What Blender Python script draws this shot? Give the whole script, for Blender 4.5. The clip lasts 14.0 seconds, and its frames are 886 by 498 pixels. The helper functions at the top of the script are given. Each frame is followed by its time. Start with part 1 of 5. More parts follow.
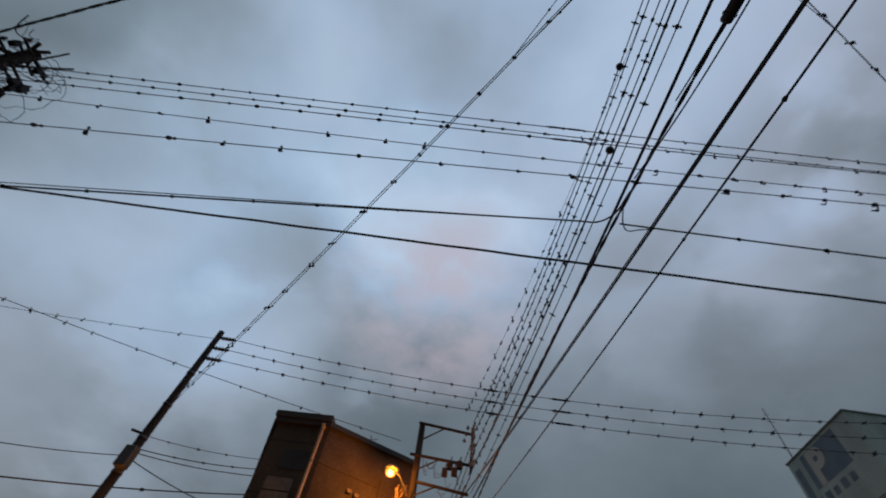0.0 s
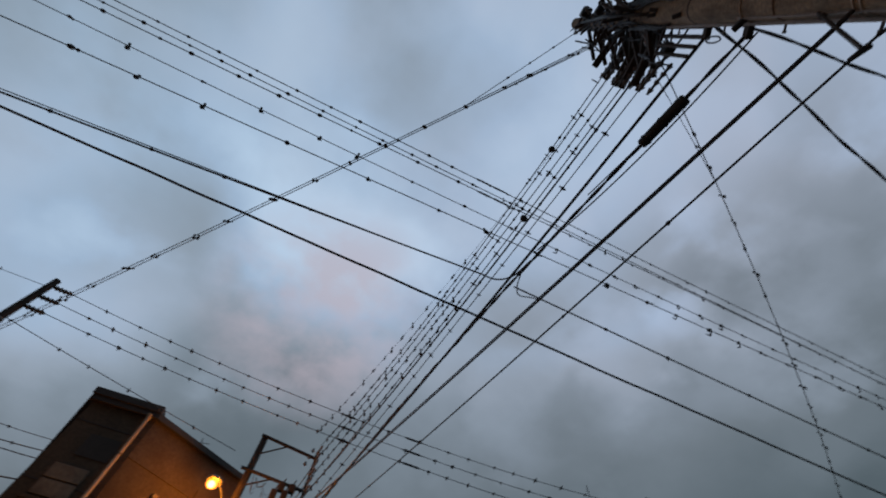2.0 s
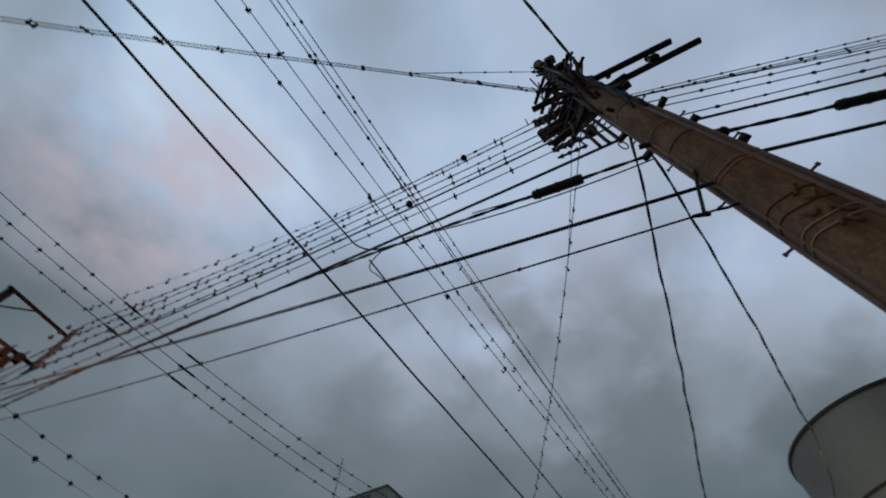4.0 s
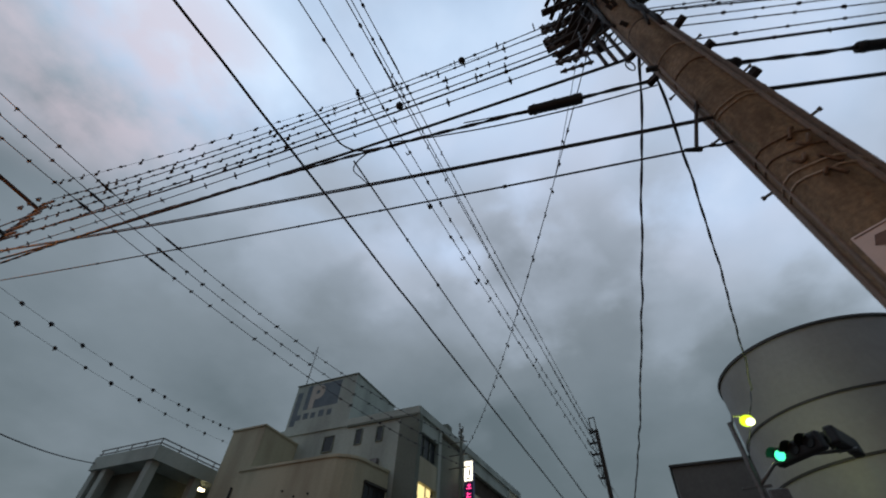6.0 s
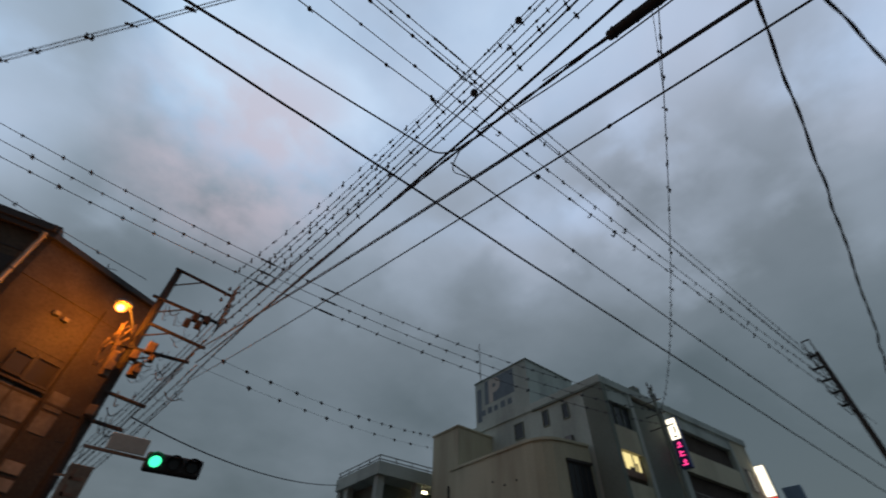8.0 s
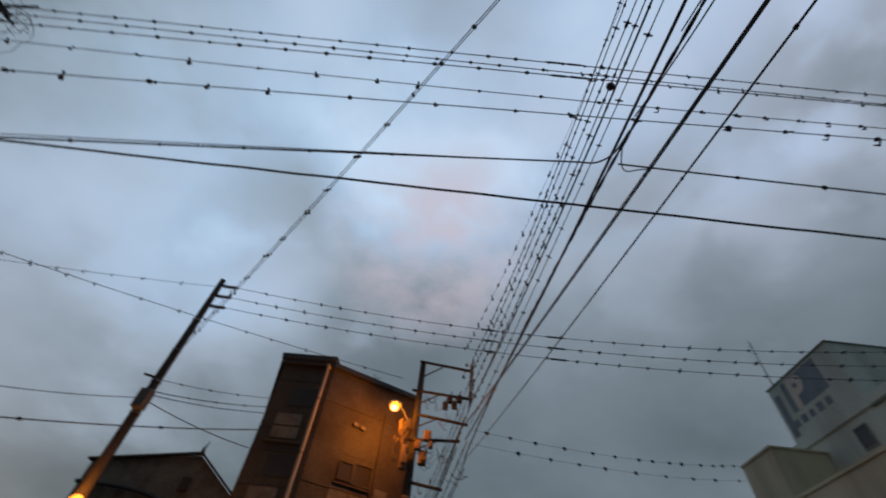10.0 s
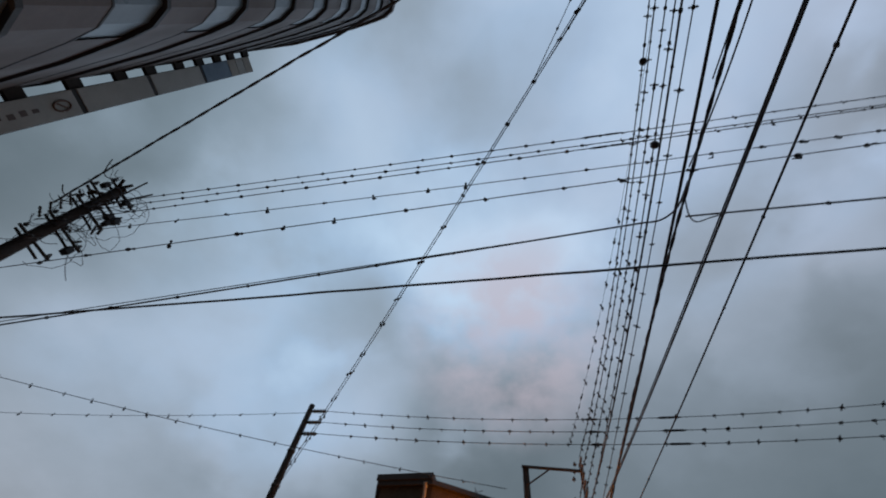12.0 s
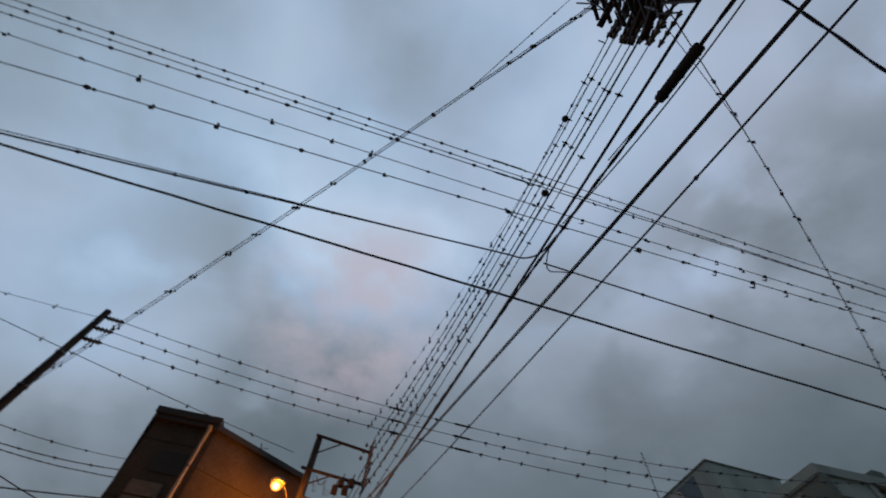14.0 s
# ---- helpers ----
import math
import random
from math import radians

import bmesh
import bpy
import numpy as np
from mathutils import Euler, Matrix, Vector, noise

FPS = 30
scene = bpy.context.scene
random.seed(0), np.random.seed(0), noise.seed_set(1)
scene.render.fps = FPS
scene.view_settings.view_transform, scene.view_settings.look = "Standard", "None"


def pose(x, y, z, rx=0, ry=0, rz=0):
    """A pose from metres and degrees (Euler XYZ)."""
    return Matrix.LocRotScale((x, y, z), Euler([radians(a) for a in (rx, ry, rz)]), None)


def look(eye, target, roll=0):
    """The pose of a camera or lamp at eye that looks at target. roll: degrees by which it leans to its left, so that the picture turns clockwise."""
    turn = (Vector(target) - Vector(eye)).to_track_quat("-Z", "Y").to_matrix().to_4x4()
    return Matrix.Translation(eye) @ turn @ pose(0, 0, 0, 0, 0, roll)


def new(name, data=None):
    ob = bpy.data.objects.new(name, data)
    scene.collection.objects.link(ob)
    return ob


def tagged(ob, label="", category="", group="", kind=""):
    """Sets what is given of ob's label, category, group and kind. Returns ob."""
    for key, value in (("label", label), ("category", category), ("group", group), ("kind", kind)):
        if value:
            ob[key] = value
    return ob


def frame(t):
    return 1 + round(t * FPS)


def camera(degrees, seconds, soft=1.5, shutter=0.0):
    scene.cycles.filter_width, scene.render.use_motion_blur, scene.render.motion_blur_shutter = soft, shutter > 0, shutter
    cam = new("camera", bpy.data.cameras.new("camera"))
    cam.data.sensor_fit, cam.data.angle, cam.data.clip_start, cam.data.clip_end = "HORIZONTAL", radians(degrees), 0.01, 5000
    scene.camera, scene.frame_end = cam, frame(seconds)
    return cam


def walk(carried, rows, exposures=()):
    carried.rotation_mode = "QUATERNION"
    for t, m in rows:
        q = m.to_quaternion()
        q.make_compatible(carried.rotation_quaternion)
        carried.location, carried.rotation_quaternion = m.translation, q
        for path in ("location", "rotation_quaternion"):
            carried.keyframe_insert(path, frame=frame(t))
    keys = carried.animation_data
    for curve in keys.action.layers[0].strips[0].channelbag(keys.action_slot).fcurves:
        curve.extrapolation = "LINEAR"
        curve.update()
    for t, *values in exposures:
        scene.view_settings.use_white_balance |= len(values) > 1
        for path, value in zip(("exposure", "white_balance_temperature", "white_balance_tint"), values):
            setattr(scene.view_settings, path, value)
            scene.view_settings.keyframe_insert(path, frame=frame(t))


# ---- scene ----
# ---- camera: it turns on the spot at eye height ----
EYE = (0.0, 0.0, 1.6)
cam = camera(92.8, 14.0, soft=1.9, shutter=0.5)
TURNS = [
    (0, (-0.0608, 1.1079, 3.2640), 9.93),
    (0.5, (0.0515, 1.0885, 3.2770), 9.09),
    (1, (0.1510, 1.0395, 3.3019), 8.61),
    (1.5, (0.2378, 0.9688, 3.3335), 7.71),
    (2, (0.3316, 0.8846, 3.3628), 6.41),
    (2.5, (0.4404, 0.7994, 3.3796), 4.81),
    (3, (0.5694, 0.7121, 3.3801), 3.10),
    (3.5, (0.7107, 0.6278, 3.3609), 2.14),
    (3.7, (0.7669, 0.5955, 3.3485), 2.03),
    (4.1, (0.8751, 0.5413, 3.3150), 2.22),
    (4.5, (0.9768, 0.5135, 3.2679), 2.90),
    (4.9, (1.0667, 0.5114, 3.2127), 3.71),
    (5.3, (1.1371, 0.5353, 3.1558), 4.26),
    (5.8, (1.1835, 0.6020, 3.0956), 4.11),
    (6, (1.1898, 0.6366, 3.0762), 3.80),
    (6.5, (1.1704, 0.7435, 3.0413), 2.58),
    (7, (1.1079, 0.8647, 3.0230), 1.56),
    (7.5, (1.0074, 0.9914, 3.0150), 1.17),
    (8, (0.8676, 1.1219, 3.0102), 1.85),
    (8.5, (0.6868, 1.2353, 3.0150), 2.97),
    (9, (0.4716, 1.3165, 3.0298), 4.34),
    (9.2, (0.3783, 1.3358, 3.0396), 4.84),
    (9.6, (0.1814, 1.3470, 3.0672), 5.81),
    (10, (-0.0158, 1.3139, 3.1078), 6.81),
    (10.4, (-0.1882, 1.2435, 3.1551), 8.01),
    (10.8, (-0.3147, 1.1528, 3.2037), 9.37),
    (11.3, (-0.3864, 1.0448, 3.2610), 10.91),
    (11.5, (-0.3933, 1.0077, 3.2822), 11.40),
    (12, (-0.3398, 0.9394, 3.3327), 11.92),
    (12.5, (-0.2187, 0.9105, 3.3673), 11.13),
    (13, (-0.0623, 0.9139, 3.3779), 9.09),
    (13.5, (0.0999, 0.9403, 3.3623), 6.76),
    (14, (0.2426, 0.9784, 3.3274), 4.89),
]
walk(cam, [(t, look(EYE, target, roll)) for t, target, roll in TURNS],
     [(0, -0.06, 6500, 10), (2.0, -0.04, 6550, 10), (3.5, -0.06, 6600, 10), (5.8, 0.45, 6700, 10), (7.0, 0.35, 6650, 10), (7.6, 0.22, 6600, 10), (8.3, 0.20, 6550, 10), (9.2, 0.2, 6600, 10), (11.3, 0.09, 6500, 9), (12.5, 0.09, 6500, 9), (14.0, -0.04, 6500, 10)])

# ---- sky and light ----
world = bpy.data.worlds.new("dusk_sky")
scene.world = world
world.use_nodes = True


class Nodes:
    """A small helper to wire shader nodes."""

    def __init__(self, tree):
        self.tree = tree
        tree.nodes.clear()

    def add(self, kind, **values):
        n = self.tree.nodes.new(kind)
        for key, value in values.items():
            if key in n.inputs:
                n.inputs[key].default_value = value
        return n

    def link(self, a, b):
        self.tree.links.new(a, b)

    def math(self, op, a, b=0.0, clamp=False):
        n = self.tree.nodes.new("ShaderNodeMath")
        n.operation, n.use_clamp = op, clamp
        for k, v in enumerate((a, b)):
            if isinstance(v, (int, float)):
                n.inputs[k].default_value = v
            else:
                self.link(v, n.inputs[k])
        return n.outputs[0]

    def ramp(self, fac, stops):
        n = self.tree.nodes.new("ShaderNodeValToRGB")
        el = n.color_ramp.elements
        while len(el) < len(stops):
            el.new(0.5)
        for e, (at, colour) in zip(el, stops):
            e.position = at
            e.color = (*colour, 1.0) if len(colour) == 3 else colour
        self.link(fac, n.inputs[0])
        return n.outputs[0]

    def mix(self, fac, a, b, blend="MIX"):
        n = self.tree.nodes.new("ShaderNodeMix")
        n.data_type, n.blend_type = "RGBA", blend
        for v, s in ((fac, n.inputs[0]), (a, n.inputs[6]), (b, n.inputs[7])):
            if isinstance(v, (int, float)):
                s.default_value = v
            elif isinstance(v, tuple):
                s.default_value = (*v, 1.0)
            else:
                self.link(v, s)
        return n.outputs[2]


def toward(az, el):
    a, e = radians(az), radians(el)
    return (math.sin(a) * math.cos(e), math.cos(a) * math.cos(e), math.sin(e))


def build_sky():
    k = Nodes(world.node_tree)
    out = k.add("ShaderNodeOutputWorld")
    bg = k.add("ShaderNodeBackground", Strength=1.0)
    way = k.add("ShaderNodeTexCoord").outputs["Generated"]
    sep = k.add("ShaderNodeSeparateXYZ")
    k.link(way, sep.inputs[0])
    # flatten the dome so that the clouds draw together towards the horizon
    den = k.math("ADD", k.math("MAXIMUM", sep.outputs[2], 0.0), 0.30)
    flat = k.add("ShaderNodeCombineXYZ")
    k.link(k.math("DIVIDE", sep.outputs[0], den), flat.inputs[0])
    k.link(k.math("DIVIDE", sep.outputs[1], den), flat.inputs[1])
    large = k.add("ShaderNodeTexNoise", Scale=1.5, Detail=2.0, Roughness=0.4, Distortion=0.0)
    small = k.add("ShaderNodeTexNoise", Scale=3.4, Detail=5.0, Roughness=0.48, Distortion=0.0)
    wisps = k.add("ShaderNodeTexNoise", Scale=8.0, Detail=5.0, Roughness=0.55, Distortion=0.0)
    for n in (large, small, wisps):
        k.link(flat.outputs[0], n.inputs["Vector"])
    # bend the cloud banks' outlines
    bend = k.tree.nodes.new("ShaderNodeVectorMath")
    bend.operation = "MULTIPLY_ADD"
    k.link(small.outputs["Color"], bend.inputs[0])
    bend.inputs[1].default_value = (0.12, 0.12, 0.12)
    k.link(way, bend.inputs[2])
    shift = k.tree.nodes.new("ShaderNodeVectorMath")
    shift.operation = "SUBTRACT"
    k.link(bend.outputs[0], shift.inputs[0])
    shift.inputs[1].default_value = (0.06, 0.06, 0.06)

    def bank(az, el, wide, bent=True):
        dot = k.tree.nodes.new("ShaderNodeVectorMath")
        dot.operation = "DOT_PRODUCT"
        k.link(shift.outputs[0] if bent else way, dot.inputs[0])
        dot.inputs[1].default_value = toward(az, el)
        m = k.add("ShaderNodeMapRange")
        m.interpolation_type = "SMOOTHSTEP"
        k.link(dot.outputs["Value"], m.inputs[0])
        m.inputs[1].default_value, m.inputs[2].default_value = math.cos(radians(wide)), 1.0
        return m.outputs[0]

    light = k.math("ADD", k.math("MULTIPLY", large.outputs[0], 0.17), k.math("MULTIPLY", small.outputs[0], 0.125))
    light = k.math("ADD", light, k.math("MULTIPLY", wisps.outputs[0], 0.05))
    light = k.math("ADD", light, 0.315)
    for az, el, wide, much in BANKS:
        light = k.math("ADD", light, k.math("MULTIPLY", bank(az, el, wide), much))
    for az, el, wide, much in VEILS:
        light = k.math("ADD", light, k.math("MULTIPLY", bank(az, el, wide, False), much))
    low = k.math("SUBTRACT", 1.0, k.math("MULTIPLY", sep.outputs[2], 1.35), True)
    light = k.math("SUBTRACT", light, k.math("MULTIPLY", low, 0.30))
    colour = k.ramp(light, [(0.26, (0.080, 0.108, 0.128)), (0.40, (0.149, 0.187, 0.223)), (0.54, (0.264, 0.326, 0.406)), (0.67, (0.350, 0.466, 0.630)), (0.82, (0.480, 0.620, 0.800))])
    # thin clouds veil the blue with a faintly pink grey
    veil = k.math("MULTIPLY", k.ramp(small.outputs[0], [(0.44, (0, 0, 0)), (0.64, (1, 1, 1))]), k.ramp(light, [(0.50, (0, 0, 0)), (0.62, (1, 1, 1))]))
    colour = k.mix(k.math("MULTIPLY", veil, 0.35), colour, (0.425, 0.480, 0.590))
    puffs = k.math("ADD", k.math("MULTIPLY", small.outputs[0], 0.6), k.math("MULTIPLY", wisps.outputs[0], 0.4))
    pink = k.math("MULTIPLY", bank(-3, 50, 16, False), k.ramp(puffs, [(0.40, (0, 0, 0)), (0.54, (1, 1, 1))]))
    colour = k.mix(k.math("MULTIPLY", pink, 0.65), colour, (0.48, 0.42, 0.485))
    # the high sky is a little warmer to the east and bluer to the west
    high = k.math("MULTIPLY", k.math("SUBTRACT", sep.outputs[2], 0.45), 3.0, True)
    warm = k.math("ADD", k.math("MULTIPLY", k.math("MULTIPLY", sep.outputs[0], 0.085), high), 1.0)
    tone = k.add("ShaderNodeCombineXYZ", Y=1.0, Z=1.0)
    k.link(warm, tone.inputs[0])
    colour = k.mix(1.0, colour, tone.outputs[0], "MULTIPLY")
    k.link(colour, bg.inputs[0])
    sky = k.add("ShaderNodeTexSky")
    sky.sky_type, sky.sun_disc = "NISHITA", False
    sky.sun_elevation, sky.sun_rotation = radians(1.0), radians(-60)
    glow = k.add("ShaderNodeBackground", Strength=0.02)
    k.link(sky.outputs[0], glow.inputs[0])
    both = k.add("ShaderNodeAddShader")
    k.link(bg.outputs[0], both.inputs[0])
    k.link(glow.outputs[0], both.inputs[1])
    k.link(both.outputs[0], out.inputs[0])


# cloud banks: bearing and height in degrees, breadth, lighter or darker
BANKS = [
    (-42, 66, 24, 0.08), (-62, 63, 22, 0.10), (-53, 28, 28, 0.20), (15, 74, 34, 0.14), (-2, 51, 17, 0.10),
    (-38, 44, 12, -0.06), (-80, 48, 24, -0.15), (78, 50, 16, -0.06), (106, 48, 18, -0.08), (-4, 38, 16, -0.04),
    (44, 46, 14, 0.05), (34, 34, 16, -0.05), (95, 30, 18, -0.04), (106, 39, 15, 0.10), (80, 43, 12, 0.08),
    (120, 68, 32, 0.12), (66, 62, 22, 0.09), (122, 42, 22, 0.11), (-10, 62, 18, 0.11), (-55, 46, 18, 0.08),
    (55, 32, 14, -0.07), (5, 22, 24, 0.05), (-30, 30, 16, 0.07), (66, 36, 16, 0.05), (95, 50, 14, 0.04),
]
# broad thin veils of cloud over the banks
VEILS = [
    (3, 30, 22, -0.06), (73, 20, 22, -0.07), (25, 40, 22, 0.04), (-20, 40, 18, 0.06), (-59, 70, 22, -0.03), (-5, 40, 16, -0.04),
    (101, 30, 16, -0.04), (45, 20, 22, 0.03), (70, 40, 22, -0.02), (103, 50, 16, 0.03), (-5, 52, 14, 0.02),
    (-35, 40, 16, 0.05), (13, 70, 16, 0.03), (-23, 70, 22, -0.04), (87, 20, 16, 0.04),
    (-50, 40, 16, -0.03), (-39, 20, 16, -0.02), (-95, 50, 22, 0.05), (60, 42, 18, 0.035),
]
build_sky()


def lamp(name, place, colour, watts, radius):
    data = bpy.data.lights.new(name, "POINT")
    data.color, data.energy, data.shadow_soft_size = colour, watts, radius
    ob = new(name, data)
    ob.location = place
    return ob


lamp("sodium_light", (-1.02, 12.35, 8.02), (1.0, 0.29, 0.015), 200, 0.12)
lamp("corner_sodium_light", (-7.1, 10.3, 4.2), (1.0, 0.34, 0.04), 90, 0.12)
lamp("entrance_light", (-5.3, -2.6, 2.9), (1.0, 0.50, 0.20), 76, 0.15)
lamp("greenish_light", (13.3, -2.35, 7.3), (0.8, 1.0, 0.25), 34, 0.1)


# ---- materials ----
def material(name, base, rough=0.7, metal=0.0, vary=0.25, grain=18.0, large=1.2, bump=0.15, dirt=None, dirt_amount=0.4, stretch=None):
    m = bpy.data.materials.new(name)
    m.use_nodes = True
    k = Nodes(m.node_tree)
    out, bsdf = k.add("ShaderNodeOutputMaterial"), k.add("ShaderNodeBsdfPrincipled", Metallic=metal)
    k.link(bsdf.outputs[0], out.inputs[0])
    coord = k.add("ShaderNodeTexCoord")
    fine = k.add("ShaderNodeTexNoise", Scale=grain, Detail=6.0, Roughness=0.6)
    wide = k.add("ShaderNodeTexNoise", Scale=large, Detail=4.0, Roughness=0.55)
    k.link(coord.outputs["Object"], fine.inputs["Vector"])
    if stretch:
        mapping = k.add("ShaderNodeMapping", Scale=stretch)
        k.link(coord.outputs["Object"], mapping.inputs[0])
        k.link(mapping.outputs[0], wide.inputs["Vector"])
    else:
        k.link(coord.outputs["Object"], wide.inputs["Vector"])
    dark = tuple(c * (1 - vary) for c in base)
    pale = tuple(min(1.0, c * (1 + vary)) for c in base)
    colour = k.ramp(fine.outputs[0], [(0.3, dark), (0.7, pale)])
    stain = dirt if dirt else tuple(c * 0.55 for c in base)
    amount = k.ramp(wide.outputs[0], [(0.42, (0, 0, 0)), (0.70, (dirt_amount,) * 3)])
    colour = k.mix(amount, colour, stain)
    k.link(colour, bsdf.inputs["Base Color"])
    r = k.ramp(wide.outputs[0], [(0.3, (max(0, rough - 0.1),) * 3), (0.7, (min(1, rough + 0.1),) * 3)])
    k.link(r, bsdf.inputs["Roughness"])
    if bump:
        b = k.add("ShaderNodeBump", Strength=bump, Distance=0.02)
        k.link(fine.outputs[0], b.inputs["Height"])
        k.link(b.outputs[0], bsdf.inputs["Normal"])
    return m


def glowing(name, colour, strength):
    m = bpy.data.materials.new(name)
    m.use_nodes = True
    k = Nodes(m.node_tree)
    out = k.add("ShaderNodeOutputMaterial")
    e = k.add("ShaderNodeEmission", Color=(*colour, 1.0), Strength=strength)
    k.link(e.outputs[0], out.inputs[0])
    return m


def pane_glass(name, base):
    m = bpy.data.materials.new(name)
    m.use_nodes = True
    k = Nodes(m.node_tree)
    out = k.add("ShaderNodeOutputMaterial")
    p = k.add("ShaderNodeBsdfPrincipled", Roughness=0.12, IOR=1.45)
    p.inputs["Base Color"].default_value = (*base, 1.0)
    p.inputs["Specular IOR Level"].default_value = 0.3
    k.link(p.outputs[0], out.inputs[0])
    return m


RUBBER = material("black_rubber", (0.016, 0.017, 0.020), 0.65, vary=0.3, bump=0.05)
WIRE = material("weathered_wire", (0.025, 0.028, 0.036), 0.6, vary=0.3, bump=0.0)
CLIP = material("dark_plastic_clip", (0.016, 0.017, 0.022), 0.6, vary=0.3, bump=0.05)
STEEL = material("galvanised_steel", (0.16, 0.16, 0.16), 0.5, 0.6, vary=0.3, grain=30, dirt=(0.07, 0.05, 0.035))
RUSTY = material("rusty_steel", (0.040, 0.030, 0.025), 0.8, 0.2, vary=0.4, grain=25, dirt=(0.03, 0.02, 0.014))
CONCRETE_POLE = material("pole_concrete", (0.215, 0.152, 0.088), 0.85, vary=0.35, grain=30, large=2.4, bump=0.4, dirt=(0.06, 0.042, 0.027), dirt_amount=0.9, stretch=(2.4, 2.4, 0.8))
PORCELAIN = material("grey_porcelain", (0.09, 0.085, 0.08), 0.35, vary=0.15, bump=0.0)
TILE_BROWN = material("brown_tile_wall", (0.060, 0.042, 0.025), 0.75, vary=0.4, grain=14, large=0.9, dirt=(0.034, 0.023, 0.015), dirt_amount=0.7)
TAN_PANEL = material("tan_panel", (0.17, 0.142, 0.108), 0.7, vary=0.25, grain=9, large=2.4, dirt=(0.05, 0.038, 0.028), dirt_amount=0.6)
# roof and edge trim; also colours the sheets that draw balcony shade
DARK_TRIM_AND_SHADE = material("dark_roof_trim_and_shade", (0.035, 0.03, 0.028), 0.6, vary=0.25)
SHEET_LIGHT = material("pale_sheet", (0.42, 0.38, 0.33), 0.6, vary=0.1, large=0.8)
CONCRETE = material("grey_render", (0.385, 0.43, 0.395), 0.85, vary=0.12, grain=12, large=0.35, dirt=(0.20, 0.22, 0.205), dirt_amount=0.7, stretch=(1.6, 1.6, 0.35))
DARK_CONCRETE = material("dark_render", (0.15, 0.17, 0.142), 0.85, vary=0.15, grain=12, large=0.4)
DIM_PANEL = material("dim_grey_cladding", (0.115, 0.105, 0.10), 0.7, vary=0.12, grain=6, large=0.6)
CONDUIT = material("brown_conduit", (0.19, 0.145, 0.11), 0.6, vary=0.2, grain=20, large=1.5, bump=0.05)
CABLE_GREY = material("grey_cable_sheath", (0.15, 0.13, 0.115), 0.5, vary=0.2, bump=0.0)
PALE_TIE = material("pale_plastic_tie", (0.42, 0.34, 0.25), 0.6, vary=0.2, grain=40, bump=0.05)
CREAM = material("cream_render", (0.46, 0.435, 0.32), 0.85, vary=0.1, grain=14, large=0.4, dirt=(0.26, 0.225, 0.165), dirt_amount=0.65, stretch=(1.6, 1.6, 0.35))
ROPE = material("brown_binding", (0.17, 0.11, 0.07), 0.9, vary=0.3, grain=60)
METAL_GREY = material("grey_metal_panel", (0.30, 0.29, 0.28), 0.5, vary=0.06, grain=6, large=0.5, bump=0.03)
TAUPE = material("taupe_cladding", (0.125, 0.088, 0.072), 0.6, vary=0.1, grain=8, large=0.5)
ASPHALT = material("asphalt", (0.05, 0.05, 0.052), 0.9, vary=0.35, grain=60, large=0.3, bump=0.3)
PAVING = material("pavement_concrete", (0.22, 0.21, 0.20), 0.9, vary=0.2, grain=30, large=0.6)
GLASS = pane_glass("window_glass", (0.03, 0.035, 0.04))
BLUE_GLASS = material("blue_grey_glass", (0.15, 0.19, 0.215), 0.35, vary=0.1, grain=3, large=0.6, bump=0.0)
WHITE_PAINT = material("white_paint", (0.75, 0.74, 0.72), 0.5, vary=0.05, large=1.0, bump=0.02)
SIGN_GREY = material("blank_sign_panel", (0.42, 0.41, 0.38), 0.5, vary=0.06, large=0.8, bump=0.02)
SIGN_BLUE = material("blue_sign_panel", (0.14, 0.22, 0.32), 0.5, vary=0.08, bump=0.02)
FADED_BLUE = material("faded_blue_paint", (0.13, 0.165, 0.195), 0.8, vary=0.15, large=1.2)
PLATE = material("pinkish_plate", (0.66, 0.55, 0.50), 0.5, vary=0.05, bump=0.02)
BROWN_INK = material("brown_ink", (0.16, 0.09, 0.06), 0.6, vary=0.2, bump=0.0)
SODIUM = glowing("sodium_bulb", (1.0, 0.27, 0.03), 3.2)
GREEN_LIGHT = glowing("green_signal_lens", (0.05, 1.0, 0.42), 1.7)
YELLOWISH = glowing("yellow_green_lamp", (0.66, 1.0, 0.03), 1.1)
WARM_ROOM = glowing("warm_lit_window", (1.0, 0.82, 0.36), 0.9)
WHITE_SIGN = glowing("white_lightbox", (1.0, 0.93, 0.74), 1.7)
PINK_SIGN = glowing("pink_neon", (1.0, 0.05, 0.25), 1.4)
BLUE_SIGN = material("blue_sign_box", (0.05, 0.06, 0.22), 0.4, vary=0.1, bump=0.0)
RED_SIGN = glowing("red_lightbox", (0.9, 0.08, 0.05), 1.0)


# ---- mesh helpers ----
def link_mesh(name, bm, mat, parent=None, label=""):
    mesh = bpy.data.meshes.new(name)
    bm.to_mesh(mesh)
    bm.free()
    mesh.materials.append(mat)
    ob = new(name, mesh)
    if parent:
        ob.parent = parent
    if label:
        ob["label"] = label
    return ob


def part(name, bm, mat, parent, label=""):
    return link_mesh(name, bm, mat, parent, label)


def again(ob, parent, place=(0, 0, 0), turn=None):
    """A further part on the same mesh."""
    o = bpy.data.objects.new(ob.name.split(".")[0], ob.data)
    scene.collection.objects.link(o)
    o.parent = parent
    o.matrix_basis = Matrix.Translation(place) @ (turn if turn else Matrix())
    return o


def holder(name, place=(0, 0, 0)):
    ob = new(name)
    ob.location = place
    ob.empty_display_size = 0.2
    return ob


